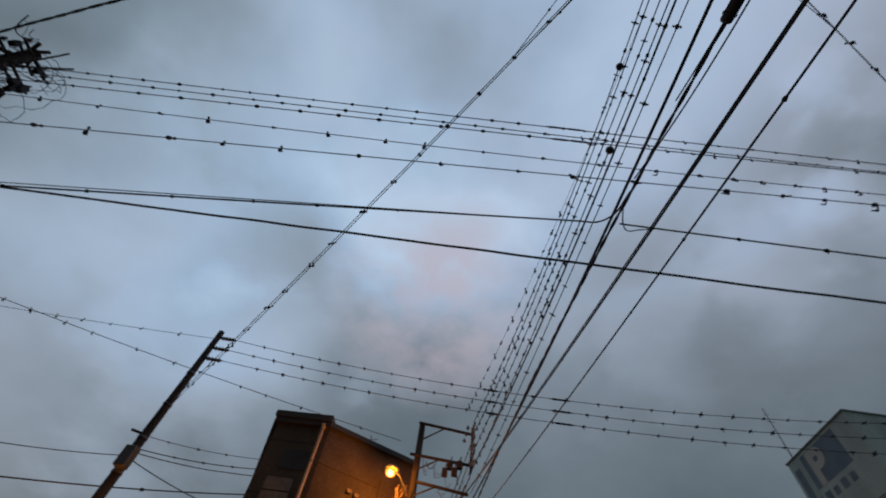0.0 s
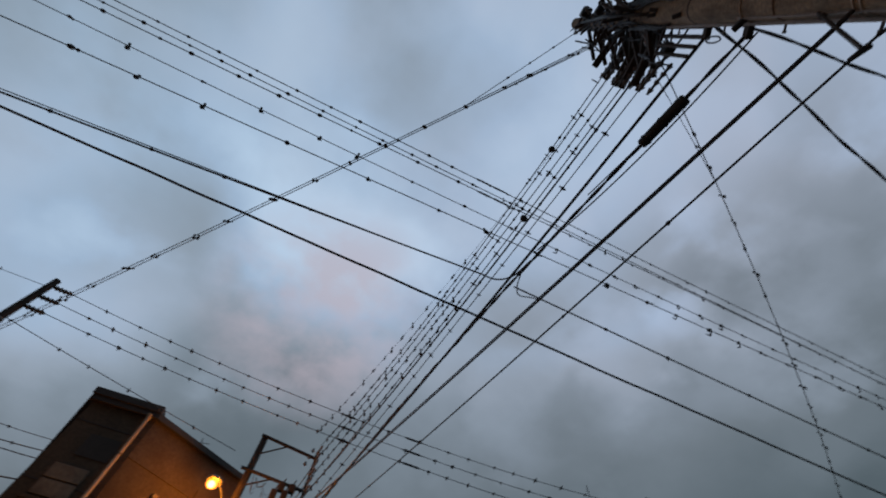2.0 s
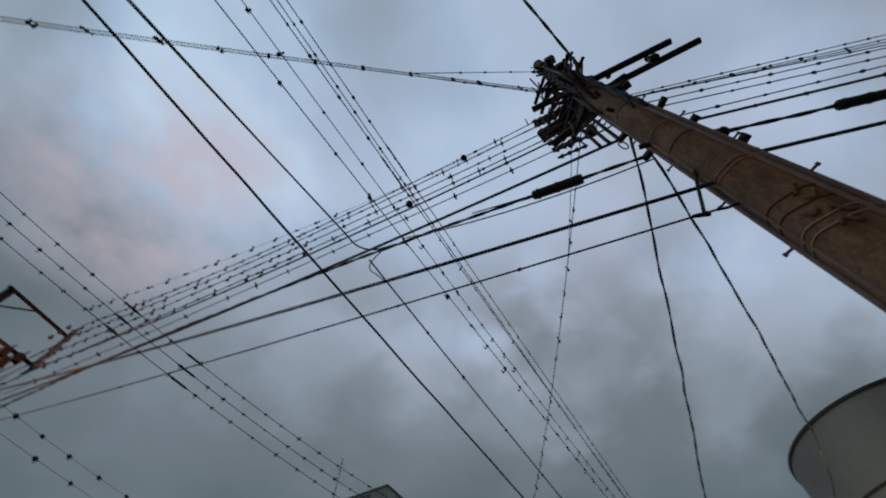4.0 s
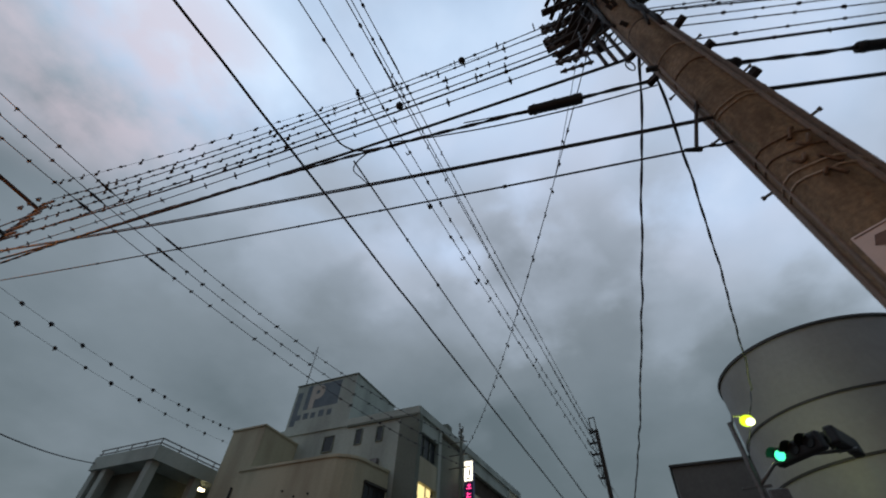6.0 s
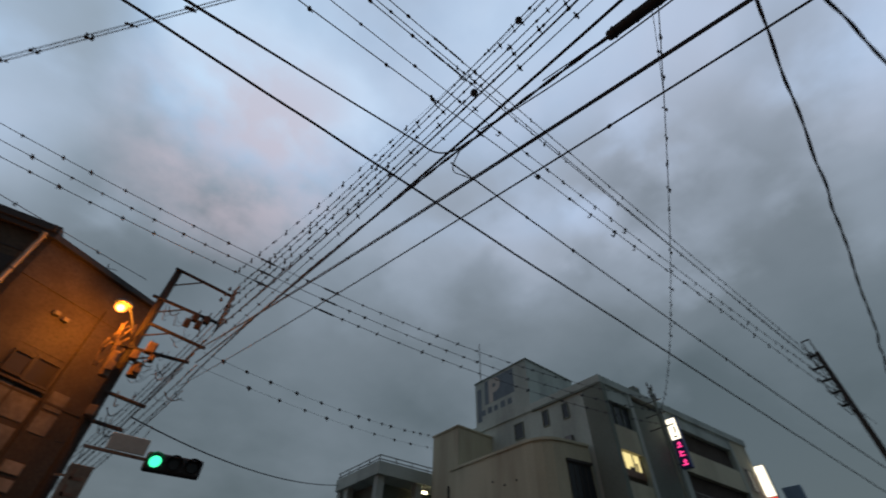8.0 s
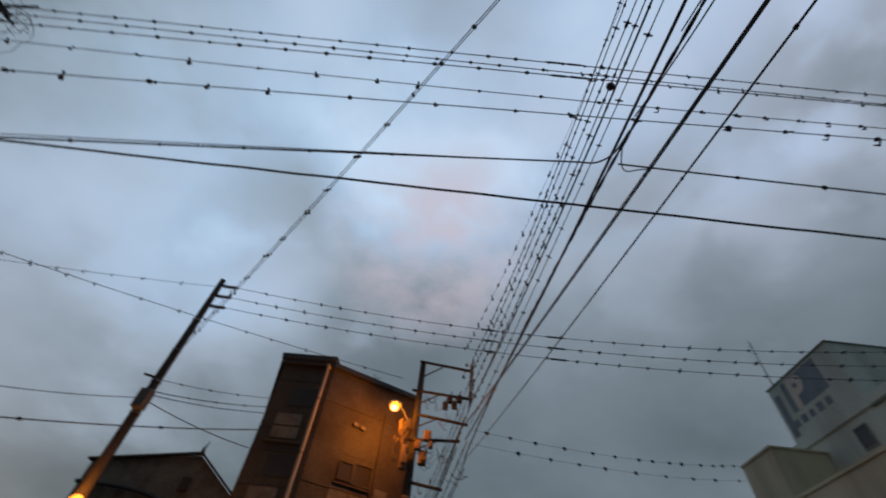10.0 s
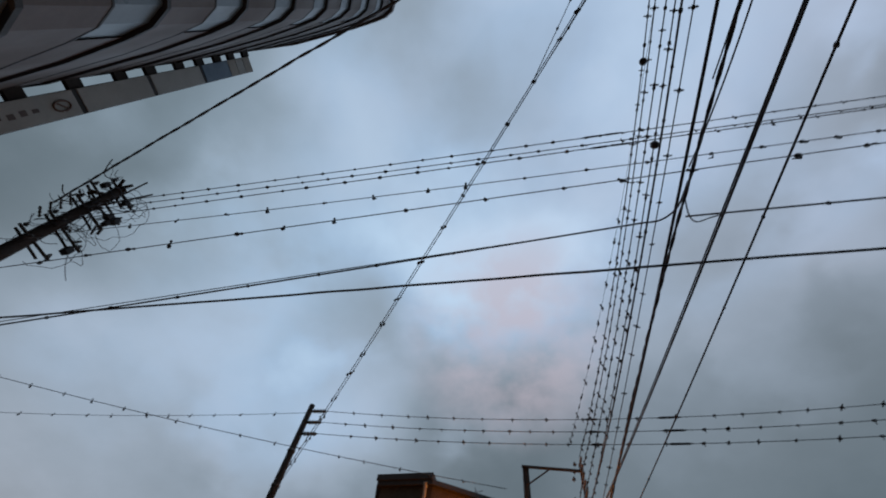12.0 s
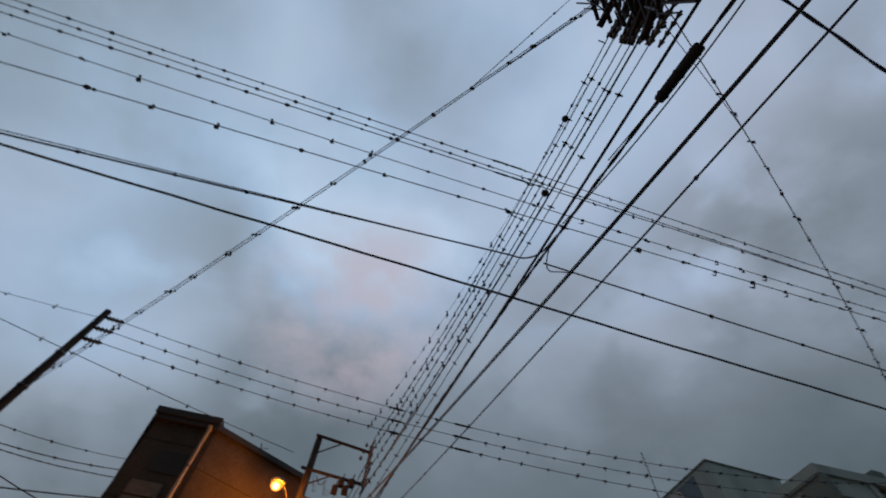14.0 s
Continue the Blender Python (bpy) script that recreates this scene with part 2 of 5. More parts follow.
def add_box(bm, lo, hi, turn=None, bevel=0.0):
    c = [(a + b) / 2 for a, b in zip(lo, hi)]
    s = [abs(b - a) for a, b in zip(lo, hi)]
    m = Matrix.Translation(c) @ (turn if turn else Matrix()) @ Matrix.Diagonal((*s, 1))
    made = bmesh.ops.create_cube(bm, size=1.0, matrix=m)
    if bevel:
        edges = list({e for v in made["verts"] for e in v.link_edges})
        bmesh.ops.bevel(bm, geom=edges, offset=bevel, segments=2, affect="EDGES", profile=0.5)
    return bm


def box(lo, hi, bevel=0.0):
    return add_box(bmesh.new(), lo, hi, None, bevel)


def add_bar(bm, a, b, width, depth=None, bevel=0.0):
    """A square bar from a to b."""
    a, b = Vector(a), Vector(b)
    m = Matrix.Translation((a + b) / 2) @ (b - a).to_track_quat("Z", "Y").to_matrix().to_4x4() @ Matrix.Diagonal((width, depth or width, (b - a).length, 1))
    made = bmesh.ops.create_cube(bm, size=1.0, matrix=m)
    if bevel:
        edges = list({e for v in made["verts"] for e in v.link_edges})
        bmesh.ops.bevel(bm, geom=edges, offset=bevel, segments=1, affect="EDGES")
    return bm


def bar(a, b, width, depth=None, bevel=0.0):
    return add_bar(bmesh.new(), a, b, width, depth, bevel)


def add_rod(bm, a, b, r1, r2=None, sides=10):
    a, b = Vector(a), Vector(b)
    m = Matrix.Translation((a + b) / 2) @ (b - a).to_track_quat("Z", "Y").to_matrix().to_4x4()
    bmesh.ops.create_cone(bm, cap_ends=True, segments=sides, radius1=r1, radius2=r1 if r2 is None else r2, depth=(b - a).length, matrix=m)
    return bm


def rod(a, b, r1, r2=None, sides=10):
    return add_rod(bmesh.new(), a, b, r1, r2, sides)


def add_tube(bm, points, radius, sides=6):
    """A round tube along points."""
    rings = []
    n = len(points)
    for i, p in enumerate(points):
        p = Vector(p)
        d = (Vector(points[min(i + 1, n - 1)]) - Vector(points[max(i - 1, 0)])).normalized()
        u = d.cross(Vector((0.13, 0.21, 1.0)) if abs(d.z) < 0.95 else Vector((1, 0, 0))).normalized()
        v = d.cross(u)
        rings.append([bm.verts.new(p + radius * (math.cos(a) * u + math.sin(a) * v)) for a in (2 * math.pi * j / sides for j in range(sides))])
    for r, q in zip(rings, rings[1:]):
        for j in range(sides):
            f = bm.faces.new((r[j], r[(j + 1) % sides], q[(j + 1) % sides], q[j]))
            f.smooth = True
    bm.faces.new(rings[0][::-1])
    bm.faces.new(rings[-1])
    return bm


def tube(points, radius, sides=6):
    return add_tube(bmesh.new(), points, radius, sides)


def add_prism(bm, outline, z0, z1):
    """An upright block over a plan outline, given anticlockwise."""
    low = [bm.verts.new((x, y, z0)) for x, y in outline]
    high = [bm.verts.new((x, y, z1)) for x, y in outline]
    n = len(outline)
    for i in range(n):
        bm.faces.new((low[i], low[(i + 1) % n], high[(i + 1) % n], high[i]))
    bm.faces.new(low[::-1])
    bm.faces.new(high)
    return bm


def prism(outline, z0, z1):
    return add_prism(bmesh.new(), outline, z0, z1)


# ---- ground ----
ground = tagged(link_mesh("ground", box((-700, -700, -0.4), (700, 700, 0.0)), ASPHALT), "dark grey asphalt ground of the junction", "ground", kind="structure")
corner = prism([(-4.9, -14), (3.2, -14), (3.2, 0.8), (2.4, 1.6), (-4.9, 1.6)], 0.004, 0.15)
pavement = tagged(link_mesh("pavement", corner, PAVING), "grey concrete pavement at the street corner", "pavement", kind="structure")


# ---- overhead lines ----
def span(a, b, sag, steps=28):
    a, b = Vector(a), Vector(b)
    return [a.lerp(b, i / steps) - Vector((0, 0, 4 * sag * (i / steps) * (1 - i / steps))) for i in range(steps + 1)]


def along(points, s):
    f = s * (len(points) - 1)
    i = min(int(f), len(points) - 2)
    return points[i].lerp(points[i + 1], f - i), (points[i + 1] - points[i]).normalized()


def clip_mesh(style):
    bm = bmesh.new()
    if style == "bead":
        bmesh.ops.create_uvsphere(bm, u_segments=8, v_segments=6, radius=0.036, matrix=Matrix.Diagonal((1.0, 1.5, 1.0, 1)))
        add_rod(bm, (0, 0, 0.0), (0, 0.02, -0.06), 0.012, 0.008, 6)
    elif style == "perch":
        # a forward-leaning clip with a long tail under the wire
        bmesh.ops.create_uvsphere(bm, u_segments=8, v_segments=6, radius=0.030, matrix=Matrix.Translation((0, 0.015, 0.0)) @ Matrix.Rotation(0.6, 4, "X") @ Matrix.Diagonal((0.8, 1.5, 0.9, 1)))
        add_rod(bm, (0, 0.05, 0.02), (0, 0.02, -0.09), 0.010, None, 6)
        add_rod(bm, (0, 0.02, -0.09), (0, -0.06, -0.105), 0.014, 0.006, 6)
    elif style == "hook":
        bmesh.ops.create_uvsphere(bm, u_segments=8, v_segments=6, radius=0.030, matrix=Matrix.Translation((0, 0.008, -0.045)) @ Matrix.Diagonal((0.9, 1.1, 1.35, 1)))
        bmesh.ops.create_uvsphere(bm, u_segments=8, v_segments=6, radius=0.020, matrix=Matrix.Translation((0, 0, 0.045)))
        add_rod(bm, (0, 0, 0.05), (0, 0.008, -0.05), 0.012, None, 6)
        add_rod(bm, (0, 0.02, -0.06), (0, 0.06, -0.085), 0.010, 0.005, 6)
    else:
        add_rod(bm, (0, -0.025, 0), (0, 0.025, 0), 0.018, None, 8)
        add_rod(bm, (-0.055, 0, 0.012), (0.055, 0, -0.012), 0.011, None, 6)
        add_rod(bm, (0, 0, 0.02), (0, 0, -0.055), 0.010, 0.006, 6)
    mesh = bpy.data.meshes.new("line_clip")
    bm.to_mesh(mesh)
    bm.free()
    mesh.materials.append(CLIP)
    return mesh


CLIPS = {style: clip_mesh(style) for style in ("bead", "hook", "cross", "perch")}
rng = random.Random(7)


def add_clips(ob, points, spacing, style, size=1.0, start=0.02, end=0.98, wander=0.3):
    length = sum((q - p).length for p, q in zip(points, points[1:]))
    s = start + rng.random() * spacing / length
    while s < end:
        p, d = along(points, s)
        c = bpy.data.objects.new("line_clip", CLIPS[style])
        scene.collection.objects.link(c)
        c.parent = ob
        yaw = math.atan2(d.y, d.x) - math.pi / 2
        k = size * rng.uniform(0.8, 1.2)
        c.matrix_basis = Matrix.Translation(p) @ Euler((rng.uniform(-0.3, 0.3), rng.uniform(-0.5, 0.5), yaw)).to_matrix().to_4x4() @ Matrix.Diagonal((k, k, k, 1))
        s += spacing * rng.uniform(1 - wander, 1 + wander) / length


def line(name, a, b, sag, radius, label, clips=None, group="", twist=0.0, mat=None):
    points = span(a, b, sag)
    if twist:
        bm = bmesh.new()
        length = (Vector(b) - Vector(a)).length
        fine = span(a, b, sag, int(length / 0.09))
        for phase in (0.0, math.pi):
            turned = []
            for i, p in enumerate(fine):
                ang = phase + i * 0.09 / twist * 2 * math.pi + 1.3 * noise.noise(p * 0.8)
                side = Vector((math.cos(ang), math.sin(ang) * 0.6, math.sin(ang))) * radius * 0.5
                turned.append(p + side + (0.035 if twist > 1 else 0.008) * noise.noise_vector(p * 1.3))
            add_tube(bm, turned, radius * 0.7, 5)
    else:
        bm = tube(points, radius)
    ob = tagged(link_mesh(name, bm, mat or WIRE), label, "cable" if radius > 0.015 else "wire", group)
    if clips:
        for spacing, style, size, start, end in clips:
            add_clips(ob, points, spacing, style, size, start, end)
    return ob


HV = "thin black high-voltage wire with small clips along it"
LV = "thin dark wire hung with small dark clips"
CROSS = "lines along the cross street"
WA, WB = (-11.7, 2.95), (24.6, 2.7)
line("power_line", (*WA, 11.75), (*WB, 11.75), 0.25, 0.011, HV, [(0.85, "bead", 0.95, 0.03, 0.42), (0.62, "hook", 0.8, 0.36, 0.97)], CROSS)
line("power_line", (WA[0], WA[1] + 0.15, 11.75), (WB[0], WB[1] + 0.2, 11.75), 0.25, 0.011, HV, [(0.85, "bead", 0.95, 0.03, 0.42), (0.62, "hook", 0.8, 0.36, 0.97)], CROSS)
line("power_line", (*WA, 10.62), (*WB, 11.36), 0.22, 0.011, HV, [(0.85, "bead", 0.95, 0.03, 0.42), (0.62, "hook", 0.8, 0.36, 0.97)], CROSS)
line("power_line", (*WA, 9.72), (*WB, 10.88), 0.79, 0.0085, LV, [(1.05, "hook", 1.1, 0.03, 0.42), (0.75, "perch", 1.15, 0.42, 0.97)], CROSS)
line("power_line", (WA[0], 2.6, 7.15), (WB[0], 2.35, 9.1), 0.02, 0.0085, LV, [(1.05, "hook", 1.1, 0.03, 0.42), (0.75, "perch", 1.15, 0.42, 0.97)], CROSS)
line("telephone_line", (WA[0], WA[1], 5.5), (1.7, 2.85, 7.05), 0.03, 0.013, "slim black telephone cable with a few clips", [(1.1, "bead", 0.7, 0.03, 0.9)], CROSS)
line("telephone_line", (2.3, 2.85, 7.12), (*WB, 7.1), 0.15, 0.013, "slim black telephone cable with a few clips", [(1.3, "bead", 0.7, 0.03, 0.97)], CROSS)
line("communication_cable", (WA[0], WA[1], 6.2), (*WB, 5.75), 0.07, 0.022, "thick black twisted communication cable over the cross street", None, CROSS, twist=0.5)

MAIN = "lines along the main street"
for dx, za, zb, sag in ((2.95, 11.2, 10.75, 0.62), (2.92, 10.75, 10.25, 0.5), (2.9, 10.1, 9.6, 0.3), (2.85, 9.55, 9.0, 0.25)):
    line("power_line", (dx, -0.45, za), (1.4, 13.2, zb), sag, 0.011, HV, [(0.6, "bead", 0.75, 0.03, 0.5), (0.75, "cross", 1.1, 0.05, 0.35), (0.42, "hook", 1.1, 0.38, 0.98)], MAIN)
line("power_line", (3.0, -0.45, 10.9), (1.1, 13.2, 11.1), 0.5, 0.004, "very thin wire hung with small dark hooks", [(0.55, "hook", 1.1, 0.35, 0.98)], MAIN)
line("power_line", (2.75, -0.6, 9.0), (1.3, 13.2, 8.85), 0.4, 0.017, "black insulated power cable with clips", [(0.7, "bead", 0.8, 0.03, 0.97)], MAIN)
line("power_line", (2.7, -0.6, 8.4), (1.4, 13.2, 8.3), 0.15, 0.009, LV, [(0.9, "cross", 1.0, 0.03, 0.97)], MAIN)
line("communication_cable", (2.4, -1.05, 6.95), (1.25, 13.2, 7.75), 0.25, 0.020, "black communication cable along the main street", [(1.1, "bead", 0.5, 0.05, 0.9)], MAIN)
line("communication_cable", (2.4, -1.1, 6.2), (1.25, 13.2, 7.2), -0.45, 0.020, "thick black lashed communication cable along the main street", None, MAIN, twist=0.7)
line("communication_cable", (2.15, -1.1, 4.8), (1.05, 13.2, 8.0), 0.12, 0.012, "thick black lashed communication cable along the main street", [(1.6, "bead", 0.4, 0.03, 0.6)], MAIN)
line("communication_cable", (2.17, -1.1, 4.86), (1.07, 13.2, 8.05), 0.10, 0.008, "thin steel wire above a communication cable", None, MAIN)
line("communication_cable", (2.05, -0.95, 4.33), (1.1, 13.2, 6.95), 0.10, 0.009, "slim black communication cable along the main street", [(1.2, "bead", 0.38, 0.03, 0.6)], MAIN)
for dx, za, zb in ((1.3, 7.7, 7.2), (1.3, 7.2, 6.8), (1.1, 8.0, 6.6), (1.4, 9.6, 8.6), (1.4, 9.0, 8.2), (1.45, 10.3, 9.0), (1.2, 8.5, 7.6), (1.25, 6.9, 6.3), (1.0, 7.5, 6.9)):
    line("communication_cable", (dx, 13.2, za), (dx - 2.6, 34.0, zb), 0.6, 0.016, "grey cable running on down the main street", [(0.8, "bead", 0.8, 0.02, 0.9)], MAIN, mat=CABLE_GREY)

SOUTH = "lines behind the corner pole"
for x, za, zb in ((3.0, 10.4, 13.2), (2.9, 9.9, 12.2), (2.8, 9.5, 11.4), (2.7, 9.2, 10.3), (2.65, 8.5, 11.0), (2.6, 8.0, 10.2), (2.6, 7.4, 10.6)):
    line("power_line", (x, -1.6, za), (x + 5.6, -17.0, zb), 0.15, 0.009, HV, [(0.7, "bead", 0.7, 0.05, 0.9)], SOUTH)
line("power_line", (2.5, -1.4, 7.0), (8.0, -17, 9.6), 0.15, 0.018, "black insulated power cable with clips", [(0.8, "bead", 0.8, 0.05, 0.9)], SOUTH)
line("communication_cable", (2.45, -1.45, 6.25), (8.0, -17, 8.9), 0.15, 0.022, "thick black communication cable behind the pole", None, SOUTH, twist=0.7)
line("communication_cable", (2.4, -1.5, 5.45), (8.0, -17, 8.2), 0.15, 0.02, "thick black communication cable behind the pole", None, SOUTH)

ACROSS = "lines slung across the junction"
P2 = (-7.36, 10.71)
# two wires side by side to the corner pole, where they fan out
for dx, zb, end in ((0.0, 11.35, (2.36, -1.08, 12.55)), (0.10, 11.15, (2.62, -0.95, 11.3))):
    rng.seed(41)
    line("power_line", (P2[0] + dx, P2[1], 8.2 + dx), (2.62, -1.05, zb), 0.47, 0.009, HV, [(0.75, "bead", 0.8, 0.62, 0.97), (0.85, "hook", 1.15, 0.04, 0.6)], ACROSS)
    start = along(span((P2[0] + dx, P2[1], 8.2 + dx), (2.62, -1.05, zb), 0.47), 0.80)[0]
    line("power_line", start, end, 0.0, 0.008, "thin wire fanning out to the corner pole", [(0.8, "bead", 0.7, 0.2, 0.9)], ACROSS)
for za, zb, sag in ((10.80, 12.34, 1.50), (10.36, 11.62, 1.36), (9.93, 10.91, 1.22)):
    line("power_line", (P2[0] + 0.5, P2[1], za), (23.0, 9.9, zb), sag, 0.010, HV, [(0.8, "cross", 1.45, 0.02, 0.98)], ACROSS)
line("power_line", (-27, 2.8, 10.2), (-1, 13.2, 9.67), 0.5, 0.010, LV, [(1.0, "hook", 0.9, 0.03, 0.97)], ACROSS)
line("service_cable", (-12, 2.5, 10.9), (2.15, -1.5, 10.1), 0.35, 0.027, "twisted black service cable slung between two poles", None, ACROSS, twist=0.9)
line("power_line", (2.4, -1.2, 9.15), (20.9, 9.3, 10.75), 1.2, 0.009, LV, [(0.7, "hook", 0.9, 0.03, 0.97)], ACROSS)
line("service_cable", (2.35, -1.3, 7.3), (24.5, 2.45, 7.1), 0.70, 0.019, "twisted black service cable to a building", None, ACROSS, twist=1.1)
line("service_cable", (2.35, -1.3, 7.1), (13.8, -2.95, 8.2), 0.5, 0.019, "twisted black service cable to a building", None, ACROSS, twist=1.1)
line("service_cable", (13.8, -2.95, 8.2), (12.6, -1.95, 6.0), 0.0, 0.016, "black service cable dropping to the signal mast", None, ACROSS, twist=1.1)


line("service_wire", (2.42, -1.12, 6.12), (2.12, 2.0, 6.75), 0.16, 0.009, "thin slack wire under a communication cable", None, MAIN)
line("service_wire", (2.44, -1.1, 6.3), (2.2, 1.0, 6.62), 0.05, 0.008, "thin slack wire along a communication cable", None, MAIN)
main_ends = (((2.95, -0.45, 11.2), (1.4, 13.2, 10.75), 0.62, 0.13), ((2.85, -0.45, 9.55), (1.4, 13.2, 9.0), 0.25, 0.215))
for a, b, sag, at in main_ends:
    bm = bmesh.new()
    bmesh.ops.create_uvsphere(bm, u_segments=12, v_segments=8, radius=0.075, matrix=Matrix.Translation(along(span(a, b, sag), at)[0] - Vector((0, 0, 0.03))))
    tagged(link_mesh("line_marker", bm, CLIP), "small dark ball clamped on a street wire", "line marker", "line markers")
ring_line = span((2.4, -1.2, 9.15), (20.9, 9.3, 10.75), 1.2)
line("power_line", (2.72, -0.85, 9.2), along(ring_line, 0.14)[0], 0.05, 0.006, "thin grey wire joining the clipped line", [(0.6, "bead", 0.6, 0.1, 0.9)], ACROSS)
part("ring", tube([along(ring_line, 0.105)[0] + Vector((0.05 * math.cos(t), 0, 0.05 * math.sin(t))) for t in (i * 0.7 for i in range(10))], 0.014, 5), CLIP, bpy.data.objects["power_line"])
# a slack jumper between the telephone line and the main street's cable
line("telephone_line", (WA[0], WA[1], 5.62), (1.7, 2.88, 7.09), 0.0, 0.007, "thin messenger wire beside the telephone cable", None, CROSS)
line("telephone_line", (3.1, 2.88, 7.16), (WB[0], WB[1] + 0.05, 7.24), 0.13, 0.007, "thin messenger wire beside the telephone cable", None, CROSS)


def curved(points, steps=8):
    """A smooth run through a few points."""
    pts = [Vector(p) for p in points]
    pts = [2 * pts[0] - pts[1], *pts, 2 * pts[-1] - pts[-2]]
    run = []
    for a, b, c, d in zip(pts, pts[1:], pts[2:], pts[3:]):
        for i in range(steps):
            t = i / steps
            run.append(0.5 * (2 * b + (c - a) * t + (2 * a - 5 * b + 4 * c - d) * t * t + (3 * b - a - 3 * c + d) * t ** 3))
    return run + [pts[-2]]


bend_up = curved([(1.7, 2.85, 7.05), (1.95, 2.8, 7.0), (2.1, 2.58, 6.9), (2.15, 2.2, 6.8)])
tagged(link_mesh("jumper_cable", tube(bend_up, 0.013), WIRE), "telephone cable bending up into the main street's bundle", "cable", ACROSS)
jump = curved([(2.15, 2.4, 6.88), (2.22, 2.68, 6.84), (2.36, 2.84, 6.92), (2.58, 2.87, 7.05), (2.85, 2.85, 7.12)])
tagged(link_mesh("jumper_cable", tube(jump, 0.009), WIRE), "thin looped jumper wire under the telephone line", "wire", ACROSS)
# further lines off the slim pole and towards the cream annex
for za, b, r, sp, tw in ((6.95, (-5.05, 12.9, 7.95), 0.012, 0.9, 0), (6.85, (-5.05, 12.9, 7.75), 0.014, 0, 0.4), (6.7, (-5.1, 12.87, 6.65), 0.012, 0, 0), (7.3, (-5.05, 12.9, 8.25), 0.008, 1.1, 0)):
    line("service_cable", (P2[0], P2[1], za), b, 0.08, r, "dark service wire from the slim pole to the tiled building", [(sp, "bead", 0.7, 0.1, 0.9)] if sp else None, ACROSS, twist=tw)
line("service_cable", (-5.05, 12.87, 7.2), (-14.0, 4.6, 3.6), 0.35, 0.016, "dark cable past the slim pole", [(2.5, "bead", 0.9, 0.1, 0.9)], ACROSS)
line("service_cable", (P2[0], P2[1], 6.75), (-13.64, 6.49, 5.45), 0.4, 0.010, "dark cable past the slim pole", None, ACROSS)
line("power_line", (P2[0], P2[1], 10.75), (-24.0, 8.6, 10.0), 0.3, 0.008, LV, [(1.0, "hook", 0.9, 0.05, 0.95)], ACROSS)
line("power_line", (1.3, 13.15, 8.1), (16.5, 21.3, 11.85), 0.35, 0.005, LV, [(1.2, "bead", 1.6, 0.03, 0.97)], ACROSS)
line("power_line", (1.3, 13.15, 7.65), (16.5, 21.5, 11.2), 0.3, 0.005, LV, [(1.9, "bead", 1.6, 0.03, 0.97)], ACROSS)
line("communication_cable", (0.55, 17.4, 7.3), (13.7, 28.1, 9.95), 0.55, 0.024, "dark grey cable slung to the car park roof", None, ACROSS)


# ---- poles ----
def insulator(a, b, parent, r=0.045, sheds=4):
    """A ribbed strain insulator from a to b."""
    a, b = Vector(a), Vector(b)
    bm = rod(a, b, r * 0.5, None, 8)
    for i in range(sheds):
        p, q = a.lerp(b, (i + 0.25) / sheds), a.lerp(b, (i + 0.7) / sheds)
        add_rod(bm, p, q, r, r * 0.55, 10)
    return part("insulator", bm, PORCELAIN, parent)


def pin_insulator(p, parent, h=0.22):
    p = Vector(p)
    bm = rod(p, p + Vector((0, 0, h * 0.5)), 0.014, None, 6)
    add_rod(bm, p + Vector((0, 0, h * 0.4)), p + Vector((0, 0, h * 0.7)), 0.06, 0.035, 10)
    add_rod(bm, p + Vector((0, 0, h * 0.65)), p + Vector((0, 0, h)), 0.045, 0.03, 10)
    return part("insulator", bm, PORCELAIN, parent)


def loop_wire(a, b, drop, parent, r=0.010):
    a, b = Vector(a), Vector(b)
    pts = [a.lerp(b, i / 10) + Vector((0, 0, -drop * math.sin(math.pi * i / 10))) for i in range(11)]
    return part("jumper", tube(pts, r, 5), WIRE, parent)


def band(parent, z, r, h=0.03, mat=None):
    return part("steel_band", rod((0, 0, z), (0, 0, z + h), r, None, 20), mat or STEEL, parent)


CORNER = Vector((2.193, -1.489, 0.15))
LEAN = Vector((0.052, 0.374, 12.65))
corner_pole = tagged(holder("utility_pole", CORNER), "brown-grey concrete utility pole crowded with fittings at the corner", "utility pole", "utility poles")
part("shaft", rod((0, 0, -0.1), LEAN, 0.228, 0.118, 32), CONCRETE_POLE, corner_pole)


def on_pole(z):
    """The corner pole's axis at a height over its foot, and its radius."""
    return Vector((LEAN.x * z / LEAN.z, LEAN.y * z / LEAN.z, z)), 0.228 - 0.11 * z / LEAN.z


side = Vector((-0.53, -0.85, 0))
facing = Vector((-0.85, 0.53, 0))
part("cap", rod(LEAN, LEAN + Vector((0, 0, 0.06)), 0.125, 0.08, 16), STEEL, corner_pole)
for turn, z0, z1, r, mat in ((side * 0.97, 0.2, 10.2, 0.030, CONDUIT), (side * 0.80 + facing * 0.55, 0.2, 7.2, 0.018, CONDUIT), (side * -0.98 + facing * 0.12, 0.2, 8.0, 0.024, CONDUIT), (side * -0.75 + facing * 0.6, 0.2, 6.0, 0.014, CONDUIT)):
    (p, a), (q, b) = on_pole(z0), on_pole(z1)
    part("conduit", rod(p + turn * (a + r * 0.6), q + turn * (b + r * 0.6), r, None, 10), mat, corner_pole)
for z in (6.9, 8.3, 9.2, 10.0, 10.6, 11.2):
    p, r = on_pole(z)
    o = part("steel_band", rod((0, 0, -0.012), (0, 0, 0.008 + 0.010 * ((z * 7) % 1)), r + 0.004, None, 28), RUSTY, corner_pole)
    o.location = p
